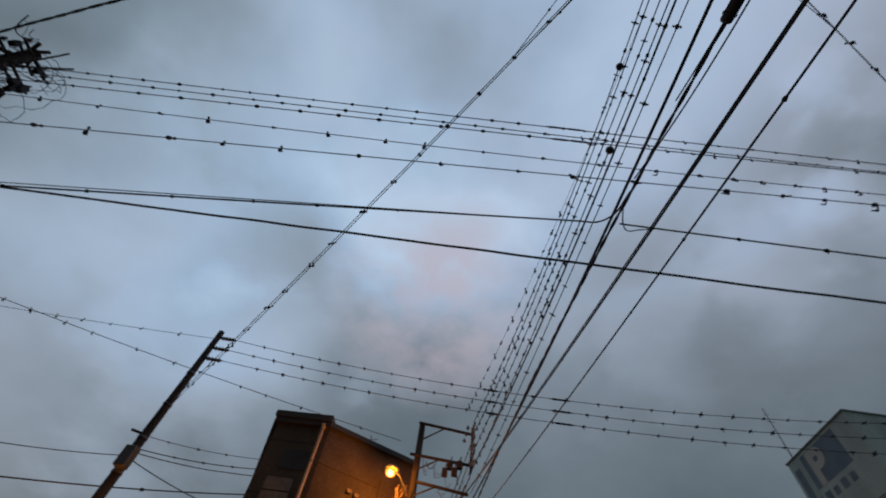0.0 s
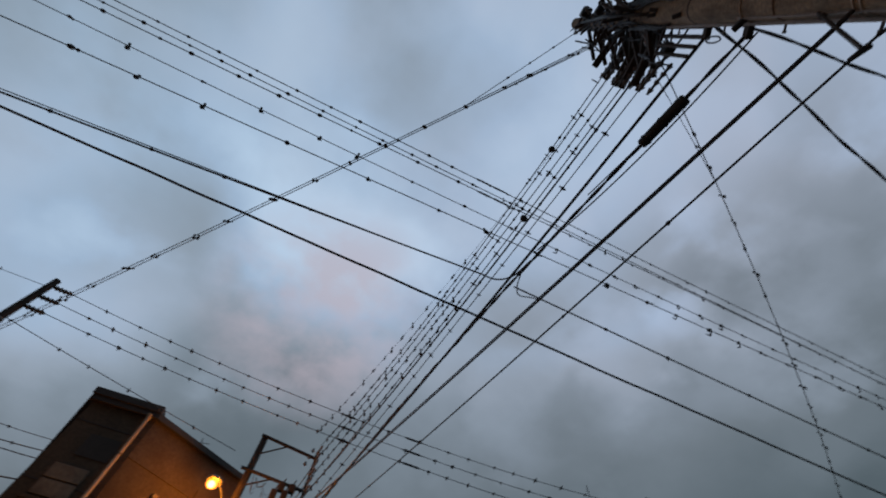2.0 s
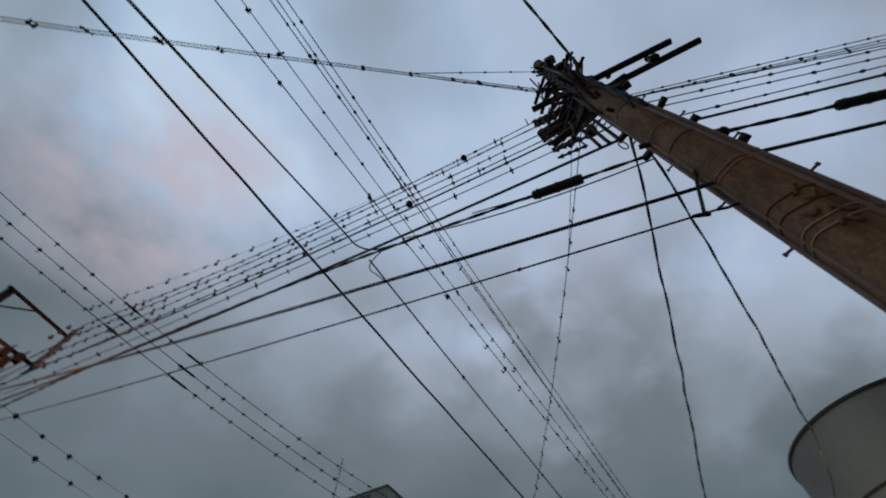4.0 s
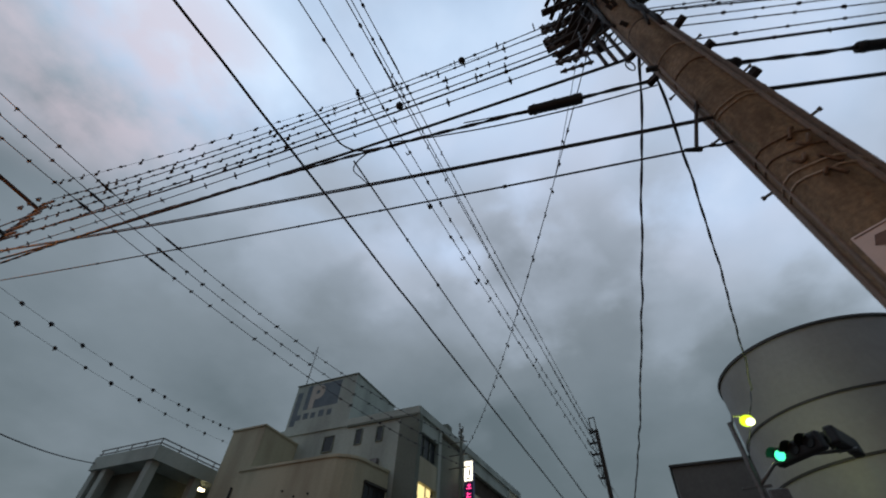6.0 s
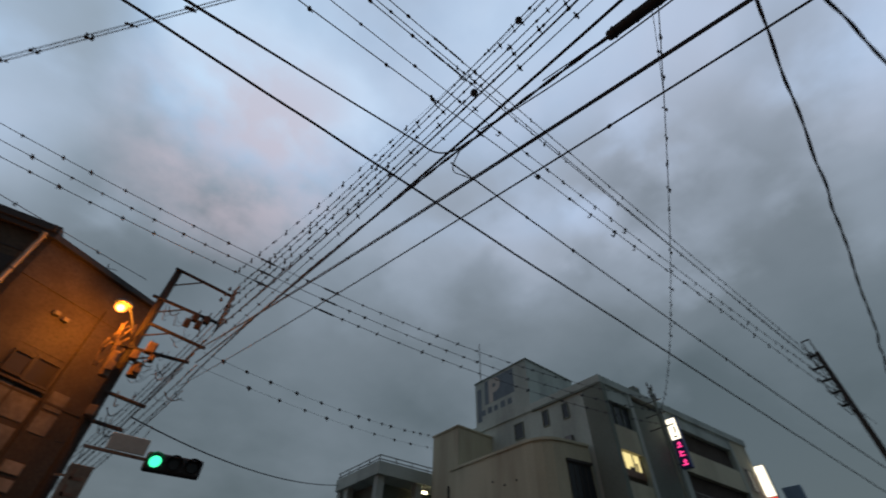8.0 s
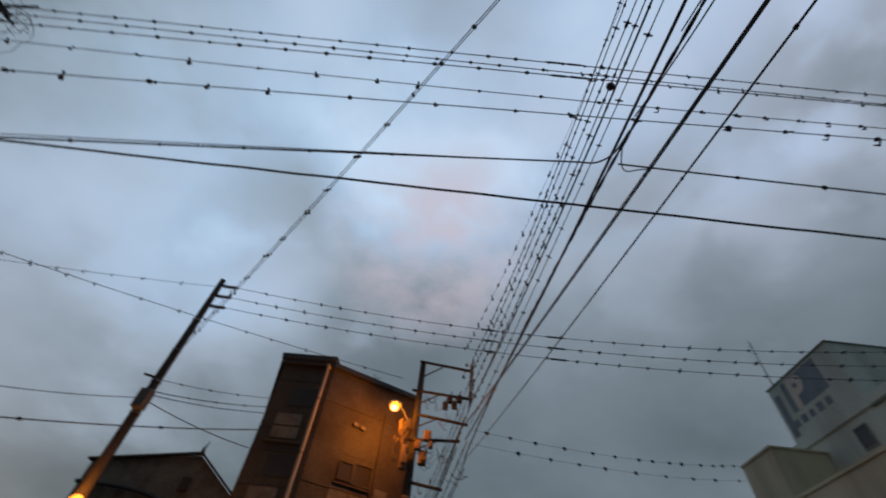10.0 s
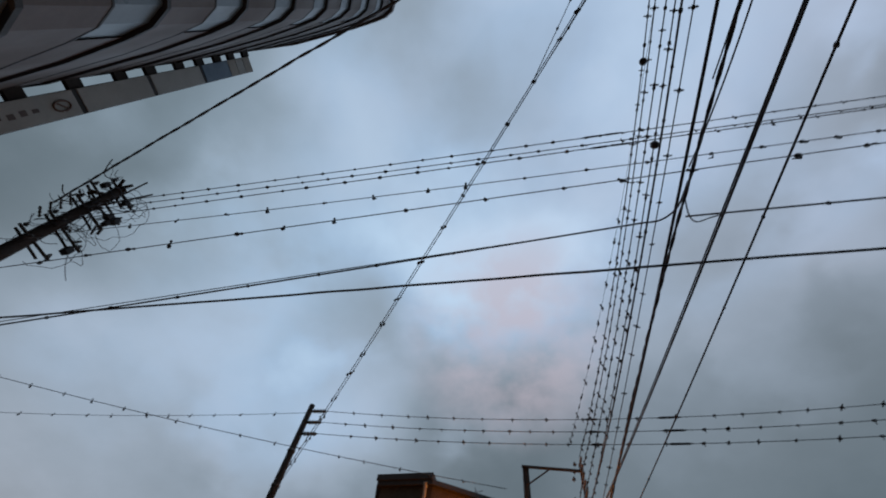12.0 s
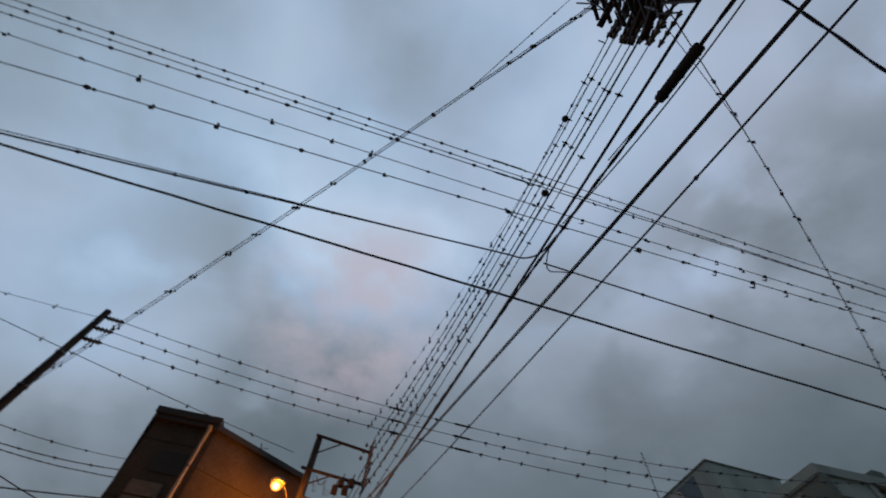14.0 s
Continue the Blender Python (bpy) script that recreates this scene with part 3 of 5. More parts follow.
for i, z in enumerate((3.85, 4.2, 4.6, 5.05, 5.5, 5.95, 6.4, 6.9, 7.4, 7.9, 8.4, 8.9)):
    p, r = on_pole(z)
    d = side if i % 2 else side * -1
    bm = rod(p + d * r, p + d * (r + 0.09), 0.010, None, 8)
    add_rod(bm, p + d * (r + 0.08), p + d * (r + 0.10), 0.016, None, 8)
    part("step_bolt", bm, STEEL, corner_pole)
# rope bindings and taped cables round the shaft
for z, tilt, mat in ((3.62, 0.20, PALE_TIE), (3.70, 0.18, PALE_TIE), (3.88, 0.30, ROPE), (4.02, 0.22, ROPE), (4.60, 0.10, PALE_TIE), (4.66, 0.10, PALE_TIE), (5.45, 0.08, ROPE), (5.9, 0.10, PALE_TIE)):
    p, r = on_pole(z)
    ring = [p + Vector(((r + 0.006) * math.cos(t), (r + 0.006) * math.sin(t), tilt * 0.25 * math.sin(t + 0.8) + 0.01 * math.sin(5 * t + z))) for t in (2 * math.pi * i / 24 for i in range(25))]
    part("binding", tube(ring, 0.007, 6), mat, corner_pole)
for i in range(5):
    z, w = 3.55 + 0.11 * i, 2.7 + 0.30 * math.sin(2.3 * i)
    p, r = on_pole(z)
    knot = [p + Vector((math.cos(w + 0.09 * k), math.sin(w + 0.09 * k), 0)) * (r + 0.012) + Vector((0, 0, 0.05 * math.sin(k * 1.1 + i))) for k in range(5)]
    part("rope_end", tube(knot, 0.011, 5), ROPE, corner_pole, "frayed brown rope end")
# number plate holder facing the street
p, r = on_pole(2.98)
turn = facing.to_track_quat("Y", "Z").to_matrix().to_4x4()
plate_at = Matrix.Translation(p + facing * (r + 0.012)) @ turn
bm = bmesh.new()
add_box(bm, (-0.125, -0.006, -0.19), (0.125, 0.006, 0.15), None, 0.004)
plate = part("plate", bm, PLATE, corner_pole, "pale pinkish notice plate")
plate.matrix_basis = plate_at
bm = bmesh.new()
add_box(bm, (-0.115, 0.0065, 0.132), (0.115, 0.009, 0.138))
mark = part("border", bm, BROWN_INK, plate)
bm = prism([(0.055 * math.cos(a), 0.045 * math.sin(a)) for a in (2 * math.pi * i / 5 + 0.2 for i in range(5))], 0, 0.003)
bmesh.ops.rotate(bm, verts=bm.verts, matrix=Matrix.Rotation(radians(-90), 3, "X"))
bmesh.ops.translate(bm, verts=bm.verts, vec=(0.02, 0.0065, 0.06))
part("mark", bm, BROWN_INK, plate, "dark brown five-sided mark")
for zz in (-0.05, -0.10, -0.145):
    part("text_bar", box((-0.09, 0.0065, zz - 0.012), (0.07, 0.009, zz + 0.012)), TAUPE, plate)

# the corner pole's crossarms, insulators and loops
O = CORNER
arm_pts = [((2.93, -0.35, 10.95), (3.10, -3.85, 10.95)), ((2.62, -0.45, 10.95), (2.82, -3.35, 10.95)), ((2.93, -0.3, 10.2), (2.75, -2.2, 10.2)), ((2.85, -0.3, 9.6), (2.65, -2.0, 9.6)), ((2.80, -0.4, 9.0), (2.5, -1.9, 9.0))]
for a, b in arm_pts:
    part("crossarm", bar(Vector(a) - O, Vector(b) - O, 0.115, 0.10, 0.01), RUSTY, corner_pole)
for z, w in ((11.9, 0.5), (11.35, 0.62), (10.7, 0.7), (9.9, 0.7), (9.3, 0.65), (8.5, 0.5)):
    part("crossarm", bar(Vector((2.15, -1.25, z)) - O, Vector((2.3 + w, -0.6, z)) - O, 0.07, 0.07, 0.008), RUSTY, corner_pole)
    part("brace", bar(Vector((2.33, -1.2, z - 0.45)) - O, Vector((2.25 + w * 0.8, -0.75, z)) - O, 0.035), RUSTY, corner_pole)
for dx, za, zb in ((2.95, 11.2, 10.75), (2.92, 10.75, 10.25), (2.9, 10.1, 9.6), (2.85, 9.55, 9.0), (2.75, 9.0, 8.85), (2.7, 8.4, 8.3)):
    a = Vector((dx + 0.04, -0.95, za))
    d = (Vector((1.4, 13.2, zb)) - a).normalized()
    insulator(a - O, a + d * 0.62 - O, corner_pole, 0.05, 5)
    insulator(a + Vector((0.11, 0.1, -0.05)) - O, a + d * 0.5 + Vector((0.11, 0.1, -0.05)) - O, corner_pole, 0.045, 4)
    loop_wire(a - O, a + Vector((-0.2, -0.75, 0.15)) - O, 0.35, corner_pole, 0.014)
    loop_wire(a + d * 0.1 - O, a + Vector((-0.4, -0.3, -0.35)) - O, 0.12, corner_pole, 0.013)
for x, y, z in ((2.5, -0.75, 11.4), (2.75, -1.4, 11.0), (2.85, -2.1, 11.0), (2.95, -2.9, 11.0), (2.7, -1.7, 10.25), (2.6, -0.7, 9.65), (2.5, -1.2, 12.0), (2.2, -1.5, 11.4), (2.1, -1.3, 10.75)):
    pin_insulator(Vector((x, y, z)) - O, corner_pole)
bm = box((-0.08, -0.10, -0.12), (0.08, 0.10, 0.12), 0.03)
add_rod(bm, (-0.05, 0, -0.12), (-0.09, 0.02, -0.2), 0.02, 0.015, 8)
add_rod(bm, (0, 0, 0.16), (0, 0, 0.30), 0.02)
fuse = part("fuse_box", bm, RUBBER, corner_pole)
fuse.location = Vector((1.98, -1.2, 11.25)) - O
for x, y, z, s in ((2.9, -2.9, 10.75, 0.9), (2.15, -1.45, 8.0, 0.75), (2.6, -0.95, 8.15, 0.8), (2.05, -1.25, 10.6, 0.8)):
    again(fuse, corner_pole, Vector((x, y, z)) - O, Matrix.Diagonal((s, s, s, 1)))
for k in range(4):
    part("stub", bar(Vector((2.40 + 0.04 * k, -1.16 + 0.10 * k, 6.95 + 0.12 * k)) - O, Vector((2.42 + 0.04 * k, -1.15 + 0.10 * k, 8.3)) - O, 0.04, 0.04, 0.005), RUSTY, corner_pole)
rnd = random.Random(3)
for i in range(34):
    z = rnd.uniform(8.0, 12.0)
    a = Vector((2.3 + rnd.uniform(-0.15, 0.6), -1.1 + rnd.uniform(-0.35, 0.45), z))
    b = a + Vector((rnd.uniform(-0.35, 0.35), rnd.uniform(-0.35, 0.35), rnd.uniform(-0.6, 0.3)))
    loop_wire(a - O, b - O, rnd.uniform(0.05, 0.3), corner_pole, rnd.choice((0.008, 0.012, 0.016)))
for i in range(40):
    z = rnd.uniform(8.6, 11.6)
    p, r = on_pole(z - O.z)
    ang = rnd.uniform(0, 2 * math.pi)
    d = Vector((math.cos(ang), math.sin(ang), 0))
    reach = rnd.uniform(0.14, 0.42)
    u = p + d * r
    v = p + d * (r + reach) + Vector((0, 0, rnd.uniform(-0.18, 0.1)))
    if i % 3 == 0:
        insulator(u, v, corner_pole, rnd.uniform(0.03, 0.05), 3)
    else:
        part("fitting", bar(u, v, rnd.uniform(0.03, 0.06), rnd.uniform(0.03, 0.05), 0.004), RUSTY, corner_pole)
for i in range(9):
    z = 8.9 + 0.38 * i
    p, r = on_pole(z - O.z)
    part("clamp_band", rod(p, p + Vector((0, 0, 0.10)), r + 0.025, None, 20), RUSTY, corner_pole)
    loop_wire(p + facing * r + side * 0.1, p + facing * (r + 0.1) - side * 0.15 + Vector((0, 0, 0.5)), 0.15, corner_pole, 0.012)
(p, r), (q, s) = on_pole(8.2), on_pole(11.6)
part("riser_cable", tube([p + facing * (r + 0.03), (p + q) / 2 + facing * 0.2 + side * 0.05, q + facing * (s + 0.02)], 0.03, 8), RUBBER, corner_pole)
# hook and ring at the outer insulator, coiled cable below
ring = [Vector((2.98, -0.25, 11.55)) + Vector((0.08 * math.cos(t), 0, 0.1 * math.sin(t))) for t in (i * 0.42 for i in range(12))]
part("hook", tube([q - O for q in ring], 0.012, 6), RUSTY, corner_pole)
coil = [Vector((2.40, -1.02, 6.75)) + Vector((0.05 * math.cos(t), 0.03 * math.sin(t), 0.09 * math.sin(t))) for t in (2 * math.pi * i / 16 for i in range(17))]
part("cable_coil", tube([q - O for q in coil], 0.009, 5), RUBBER, corner_pole)
# cable brackets
part("bracket", bar(Vector((2.19, -1.15, 5.15)) - O, Vector((2.09, -0.89, 4.41)) - O, 0.036, 0.02, 0.003), RUSTY, corner_pole)
part("bracket", bar(Vector((2.24, -1.30, 5.12)) - O, Vector((2.18, -1.11, 5.08)) - O, 0.03, 0.02), RUSTY, corner_pole)
part("bracket", bar(Vector((2.22, -1.32, 4.86)) - O, Vector((2.14, -1.05, 4.82)) - O, 0.02, 0.02), RUSTY, corner_pole)
part("cable_grip", rod(Vector((2.09, -0.91, 4.38)) - O, Vector((2.04, -0.80, 4.36)) - O, 0.022, 0.014, 8), RUBBER, corner_pole)
part("cable_tail", tube([Vector(q) - O for q in ((2.05, -0.95, 4.33), (2.14, -1.05, 4.42), (2.22, -1.18, 4.52), (2.27, -1.30, 4.6))], 0.012, 6), RUBBER, corner_pole)
# dark cables strapped along the upper shaft
for i in range(30):
    z0, ang = rnd.uniform(6.4, 9.2), rnd.uniform(0, 2 * math.pi)
    pts = []
    for k in range(9):
        p, r = on_pole(z0 + k * 0.3)
        w = ang + 0.35 * math.sin(k * 0.9 + i)
        pts.append(p + Vector((math.cos(w), math.sin(w), 0)) * (r + 0.02 + 0.02 * (k % 2)))
    part("strapped_cable", tube(pts, rnd.choice((0.010, 0.016, 0.024)), 6), RUBBER, corner_pole)
for i in range(9):
    z, ang = rnd.uniform(5.8, 8.6), rnd.uniform(0, 2 * math.pi)
    p, r = on_pole(z)
    d = Vector((math.cos(ang), math.sin(ang), 0))
    part("cable_clip", bar(p + d * r, p + d * (r + rnd.uniform(0.05, 0.12)) + Vector((0, 0, 0.05)), 0.05, 0.04, 0.004), RUBBER, corner_pole)
for p, q in (((2.3, -1.25, 6.95), (2.42, -1.02, 6.95)), ((2.3, -1.25, 6.2), (2.42, -1.05, 6.2)), ((2.2, -1.7, 7.0), (2.5, -1.4, 7.0)), ((2.25, -1.7, 6.25), (2.45, -1.45, 6.25)), ((2.2, -1.7, 5.35), (2.4, -1.5, 5.35))):
    part("bracket", bar(Vector(p) - O, Vector(q) - O, 0.06, 0.08, 0.006), RUSTY, corner_pole)


def closure(a, b, sag, s0, s1, r, label):
    """A black splice closure clamped on a cable."""
    pts = span(a, b, sag, 120)
    p, q = along(pts, s0)[0], along(pts, s1)[0]
    d = (q - p).normalized()
    bm = rod(p, q, r, r * 0.92, 16)
    add_rod(bm, p - d * 0.018, p, r * 0.75, r, 16)
    add_rod(bm, q, q + d * 0.018, r * 0.92, r * 0.7, 16)
    add_rod(bm, q, q + d * 0.09, 0.02, 0.014, 8)
    add_rod(bm, p - d * 0.09, p, 0.014, 0.02, 8)
    ob = tagged(link_mesh("splice_closure", bm, RUBBER), label, "splice closure", "splice closures")
    for f in (0.1, 0.5, 0.9):
        m = p.lerp(q, f)
        part("clamp", rod(m - d * 0.012, m + d * 0.012, r * 1.08, None, 16), RUBBER, ob)
    return ob


closure((2.4, -1.1, 6.2), (1.25, 13.2, 7.2), -0.45, 0.050, 0.090, 0.062, "black cylindrical splice closure on a street cable")
closure((2.45, -1.45, 6.25), (8.0, -17, 8.9), 0.15, 0.108, 0.150, 0.06, "black cylindrical splice closure on the cable behind the pole")
closure((2.5, -1.4, 7.0), (8.0, -17, 9.6), 0.15, 0.010, 0.025, 0.06, "short black cable end box beside the pole")
closure((2.45, -1.45, 6.25), (8.0, -17, 8.9), 0.15, 0.012, 0.032, 0.06, "short black cable end box beside the pole")
closure((2.4, -1.5, 5.45), (8.0, -17, 8.2), 0.15, 0.012, 0.02, 0.045, "short black cable end box beside the pole")
for za, zb in ((11.75, 11.75), (10.62, 11.36)):
    closure((*WA, za), (*WB, zb), 0.23, 0.372, 0.379, 0.022, "slim dark wire splice on a high-voltage line")
    closure((*WA, za), (*WB, zb), 0.23, 0.384, 0.391, 0.022, "slim dark wire splice on a high-voltage line")
for a, b, sag in (((P2[0] + 0.5, P2[1], 10.80), (23.0, 9.9, 12.34), 1.50), ((P2[0] + 0.5, P2[1], 10.36), (23.0, 9.9, 11.62), 1.36), ((P2[0] + 0.5, P2[1], 9.93), (23.0, 9.9, 10.91), 1.22)):
    closure(a, b, sag, 0.280, 0.289, 0.03, "slim dark wire splice above the street")
    closure(a, b, sag, 0.345, 0.360, 0.03, "slim dark wire splice above the street")

# pole with crossarms and street lamp beside the tiled building
lamp_pole = tagged(holder("utility_pole", (-0.37, 13.2, 0)), "dark utility pole with crossarms beside the tiled building", "utility pole", "utility poles")
part("shaft", rod((0, 0, -0.1), (0, 0, 10.4), 0.17, 0.10, 20), RUSTY, lamp_pole)
for x0, x1, z0, z1 in ((-0.12, 1.75, 10.35, 10.2), (-0.25, 1.65, 9.2, 9.12), (0.05, 1.68, 8.35, 8.2), (-0.45, 1.45, 7.5, 7.65), (0.0, 1.0, 6.3, 6.2), (0.0, 0.8, 5.6, 5.55)):
    part("crossarm", bar((x0, -0.12, z0), (x1, -0.08, z1), 0.075, 0.075, 0.008), RUSTY, lamp_pole)
for x, z0, z1 in ((0.75, 9.75, 10.25), (0.7, 8.75, 9.15), (0.65, 7.95, 8.28), (0.7, 7.2, 7.55)):
    part("brace", bar((0.05, -0.1, z0), (x, -0.1, z1), 0.035), RUSTY, lamp_pole)
part("rack", bar((1.72, -0.08, 10.45), (1.72, -0.08, 8.9), 0.06, 0.05, 0.006), RUSTY, lamp_pole)
for z in (10.35, 10.1, 9.85, 9.6, 9.3, 9.05):
    insulator((1.72, -0.1, z), (1.76, -0.62, z - 0.02), lamp_pole, 0.045, 4)
    pin_insulator((1.72 - 0.1 * ((z * 10) % 3), -0.08, z), lamp_pole, 0.16)
    loop_wire((1.72, -0.1, z), (1.72, 0.4, z - 0.1), 0.18, lamp_pole)
for x, y, z in ((1.05, -0.2, 8.95), (1.2, -0.22, 8.75), (0.9, -0.22, 8.7), (1.35, -0.2, 9.0)):
    bm = box((-0.09, -0.08, -0.12), (0.09, 0.08, 0.12), 0.02)
    add_rod(bm, (0, 0, 0.1), (0.05, 0, 0.3), 0.025, 0.015, 8)
    part("switch", bm, RUSTY, lamp_pole).location = (x, y, z)
for x, y, z, r, h in ((0.34, -0.2, 6.95, 0.13, 0.34), (-0.22, -0.36, 6.85, 0.11, 0.62)):
    bm = rod((x, y, z - h / 2), (x, y, z + h / 2), r, None, 20)
    add_rod(bm, (x, y, z + h / 2), (x, y, z + h / 2 + 0.06), r * 1.05, r * 0.6, 20)
    add_rod(bm, (x + 0.08, y, z + h / 2), (x + 0.12, y - 0.05, z + h / 2 + 0.16), 0.03, 0.02, 8)
    add_rod(bm, (x - 0.06, y, z + h / 2), (x - 0.1, y - 0.05, z + h / 2 + 0.14), 0.03, 0.02, 8)
    add_box(bm, (x - 0.05, y - r - 0.05, z - h * 0.3), (x + 0.12, y - r + 0.03, z + h * 0.1), None, 0.01)
    part("transformer", bm, ROPE, lamp_pole, "small brown pole transformer")
for i in range(44):
    a = Vector((rnd.uniform(0.1, 1.6), rnd.uniform(-0.3, 0.2), rnd.uniform(5.0, 9.4)))
    b = a + Vector((rnd.uniform(-0.5, 0.5), rnd.uniform(-0.4, 0.4), rnd.uniform(-0.5, 0.4)))
    loop_wire(a, b, rnd.uniform(0.05, 0.25), lamp_pole, rnd.choice((0.007, 0.010, 0.014)))
# a hank of pale slack cable and small boxes beside the lamp
for i in range(7):
    x = -0.18 - 0.05 * i
    pts = [Vector((x - 0.02 * k + 0.05 * math.sin(k * 1.3 + i), -0.30 - 0.03 * (i % 3), 8.0 - 0.17 * k + 0.1 * math.sin(i * 2.1))) for k in range(6 + i % 3)]
    part("slack_cable", tube(pts, 0.016, 6), ROPE, lamp_pole, "hank of slack cable")
for x, z, s in ((0.42, 7.62, 0.12), (0.16, 7.3, 0.10), (-0.02, 5.75, 0.10), (0.55, 7.35, 0.07)):
    part("junction_box", box((x - s, -0.38, z - s * 1.4), (x + s, -0.16, z + s * 1.2), 0.03), ROPE, lamp_pole)

street_lamp = tagged(holder("street_lamp", (-0.5, 13.05, 8.05)), "glowing orange sodium street lamp fixed to a pole", "street lamp", "street lamps")
part("arm", tube([(0.0, 0.05, -0.3), (-0.15, -0.1, 0.05), (-0.32, -0.3, 0.24), (-0.45, -0.45, 0.28)], 0.025, 8), STEEL, street_lamp)
bm = bmesh.new()
bmesh.ops.create_uvsphere(bm, u_segments=16, v_segments=10, radius=0.2, matrix=Matrix.Translation((-0.55, -0.52, 0.27)) @ Matrix.Diagonal((1.1, 1.1, 0.5, 1)))
part("head", bm, STEEL, street_lamp)
bm = bmesh.new()
bmesh.ops.create_uvsphere(bm, u_segments=16, v_segments=10, radius=0.15, matrix=Matrix.Translation((-0.57, -0.56, 0.15)) @ Matrix.Diagonal((1, 1, 0.8, 1)))
bulb = part("bulb", bm, SODIUM, street_lamp, "glowing orange globe")
bulb.visible_shadow = False
bm = bmesh.new()
bmesh.ops.create_uvsphere(bm, u_segments=14, v_segments=8, radius=0.09, matrix=Matrix.Translation((-0.57, -0.64, 0.10)))
part("core", bm, glowing("sodium_core", (1.0, 0.62, 0.22), 4.5), bulb, "nearly white glowing core").visible_shadow = False

corner_lamp = tagged(holder("street_lamp", (P2[0] + 0.1, P2[1] - 0.12, 3.95)), "orange sodium street lamp low on the slim pole", "street lamp", "street lamps")
part("arm", tube([(0.0, 0.05, 0.0), (0.08, -0.1, 0.3), (0.15, -0.26, 0.36)], 0.022, 8), STEEL, corner_lamp)
bm = bmesh.new()
bmesh.ops.create_uvsphere(bm, u_segments=12, v_segments=8, radius=0.13, matrix=Matrix.Translation((0.16, -0.29, 0.25)))
part("bulb", bm, SODIUM, corner_lamp, "glowing orange globe").visible_shadow = False
# slim pole with three strain insulators
slim = tagged(holder("utility_pole", (P2[0], P2[1], 0)), "slim dark utility pole with three short arms", "utility pole", "utility poles")
part("shaft", rod((0, 0, -0.1), (0, 0, 11.05), 0.16, 0.09, 20), RUSTY, slim)
for z in (10.80, 10.36, 9.93):
    part("arm", bar((-0.05, 0, z), (0.2, 0, z), 0.06, 0.06, 0.006), RUSTY, slim)
    insulator((0.16, 0, z), (0.60, 0, z - 0.02), slim, 0.075, 4)
part("stay", rod((0.05, -0.1, 7.6), (0.28, -0.35, 9.1), 0.025, 0.02, 8), RUSTY, slim)
part("junction_box", box((-0.02, -0.35, 6.35), (0.26, -0.1, 6.85), 0.02), STEEL, slim)
for z in (6.3, 6.9, 7.2, 8.2, 9.3):
    part("steel_band", rod((0, 0, z), (0, 0, z + 0.05), 0.155 - 0.0035 * z, None, 16), STEEL, slim)
part("cable_clamp", bar((0.1, 0, 7.3), (-0.35, -0.1, 7.35), 0.05, 0.05), RUSTY, slim)

# pole crowded with insulators over the cross street
busy = tagged(holder("utility_pole", (-12.0, 3.0, 0)), "utility pole crowded with insulators and looped wires", "utility pole", "utility poles")
part("shaft", rod((0, 0.3, -0.1), (0, -0.05, 13.0), 0.21, 0.14, 20), RUSTY, busy)
for z, y0, y1 in ((12.75, -0.5, 0.6), (12.1, -0.65, 0.8), (11.5, -0.5, 0.7), (10.6, -0.4, 0.9), (9.8, -0.4, 0.7)):
    part("crossarm", bar((0.1, y0, z), (0.14, y1, z + 0.03), 0.06, 0.06, 0.006), RUSTY, busy)
    part("crossarm", bar((-0.12, y0 + 0.1, z + 0.02), (-0.14, y1 - 0.1, z), 0.055, 0.055, 0.006), RUSTY, busy)
    for f in (0.08, 0.45, 0.92):
        pin_insulator((0.1, y0 + (y1 - y0) * f, z + 0.03), busy, 0.18)
for z, y in ((11.75, -0.05), (11.75, 0.1), (10.62, -0.05), (9.72, -0.05), (7.15, -0.35)):
    insulator((0.0, y, z), (0.38, y - 0.02, z), busy, 0.05, 4)
    for k in range(3):
        loop_wire((0.33, y, z), (-0.2, y + rnd.uniform(-0.5, 0.5), z + rnd.uniform(-0.3, 0.4)), rnd.uniform(0.2, 0.6), busy, 0.008)
part("brace", bar((0.0, 0.0, 11.6), (0.25, 0.45, 13.7), 0.05, 0.04), RUSTY, busy)
part("brace", bar((0.0, 0.1, 12.4), (0.2, 0.05, 13.8), 0.05, 0.04), RUSTY, busy)
for x, y, z, s in ((0.2, 0.62, 12.0, 0.12), (0.15, -0.4, 12.4, 0.10), (0.1, 0.72, 10.4, 0.12), (0.2, 0.42, 11.9, 0.10), (0.25, 0.3, 12.6, 0.09), (0.22, 0.55, 11.7, 0.09)):
    bm = box((x - s, y - s * 0.7, z - s), (x + s, y + s * 0.7, z + s), 0.02)
    add_rod(bm, (x, y, z + s), (x + 0.04, y, z + 2.2 * s), s * 0.3, s * 0.2, 8)
    part("switch", bm, RUBBER, busy)
for i in range(6):
    insulator((-0.05, -0.2 - 0.02 * i, 11.9 - 0.3 * i), (0.0, -0.55, 12.05 - 0.3 * i), busy, 0.05, 3)
for i in range(12):
    a = Vector((rnd.uniform(-0.2, 0.3), rnd.uniform(-0.5, 0.6), rnd.uniform(10.2, 13.0)))
    wide = rnd.uniform(0.25, 0.55)
    loop = [a + Vector((wide * math.sin(t) * 1.6, wide * (1 - math.cos(t)) * rnd.choice((0.9, 1.0)), wide * math.sin(t * 0.9 + i))) for t in (0.3 * k for k in range(16))]
    part("looped_wire", tube(loop, 0.008, 5), WIRE, busy)
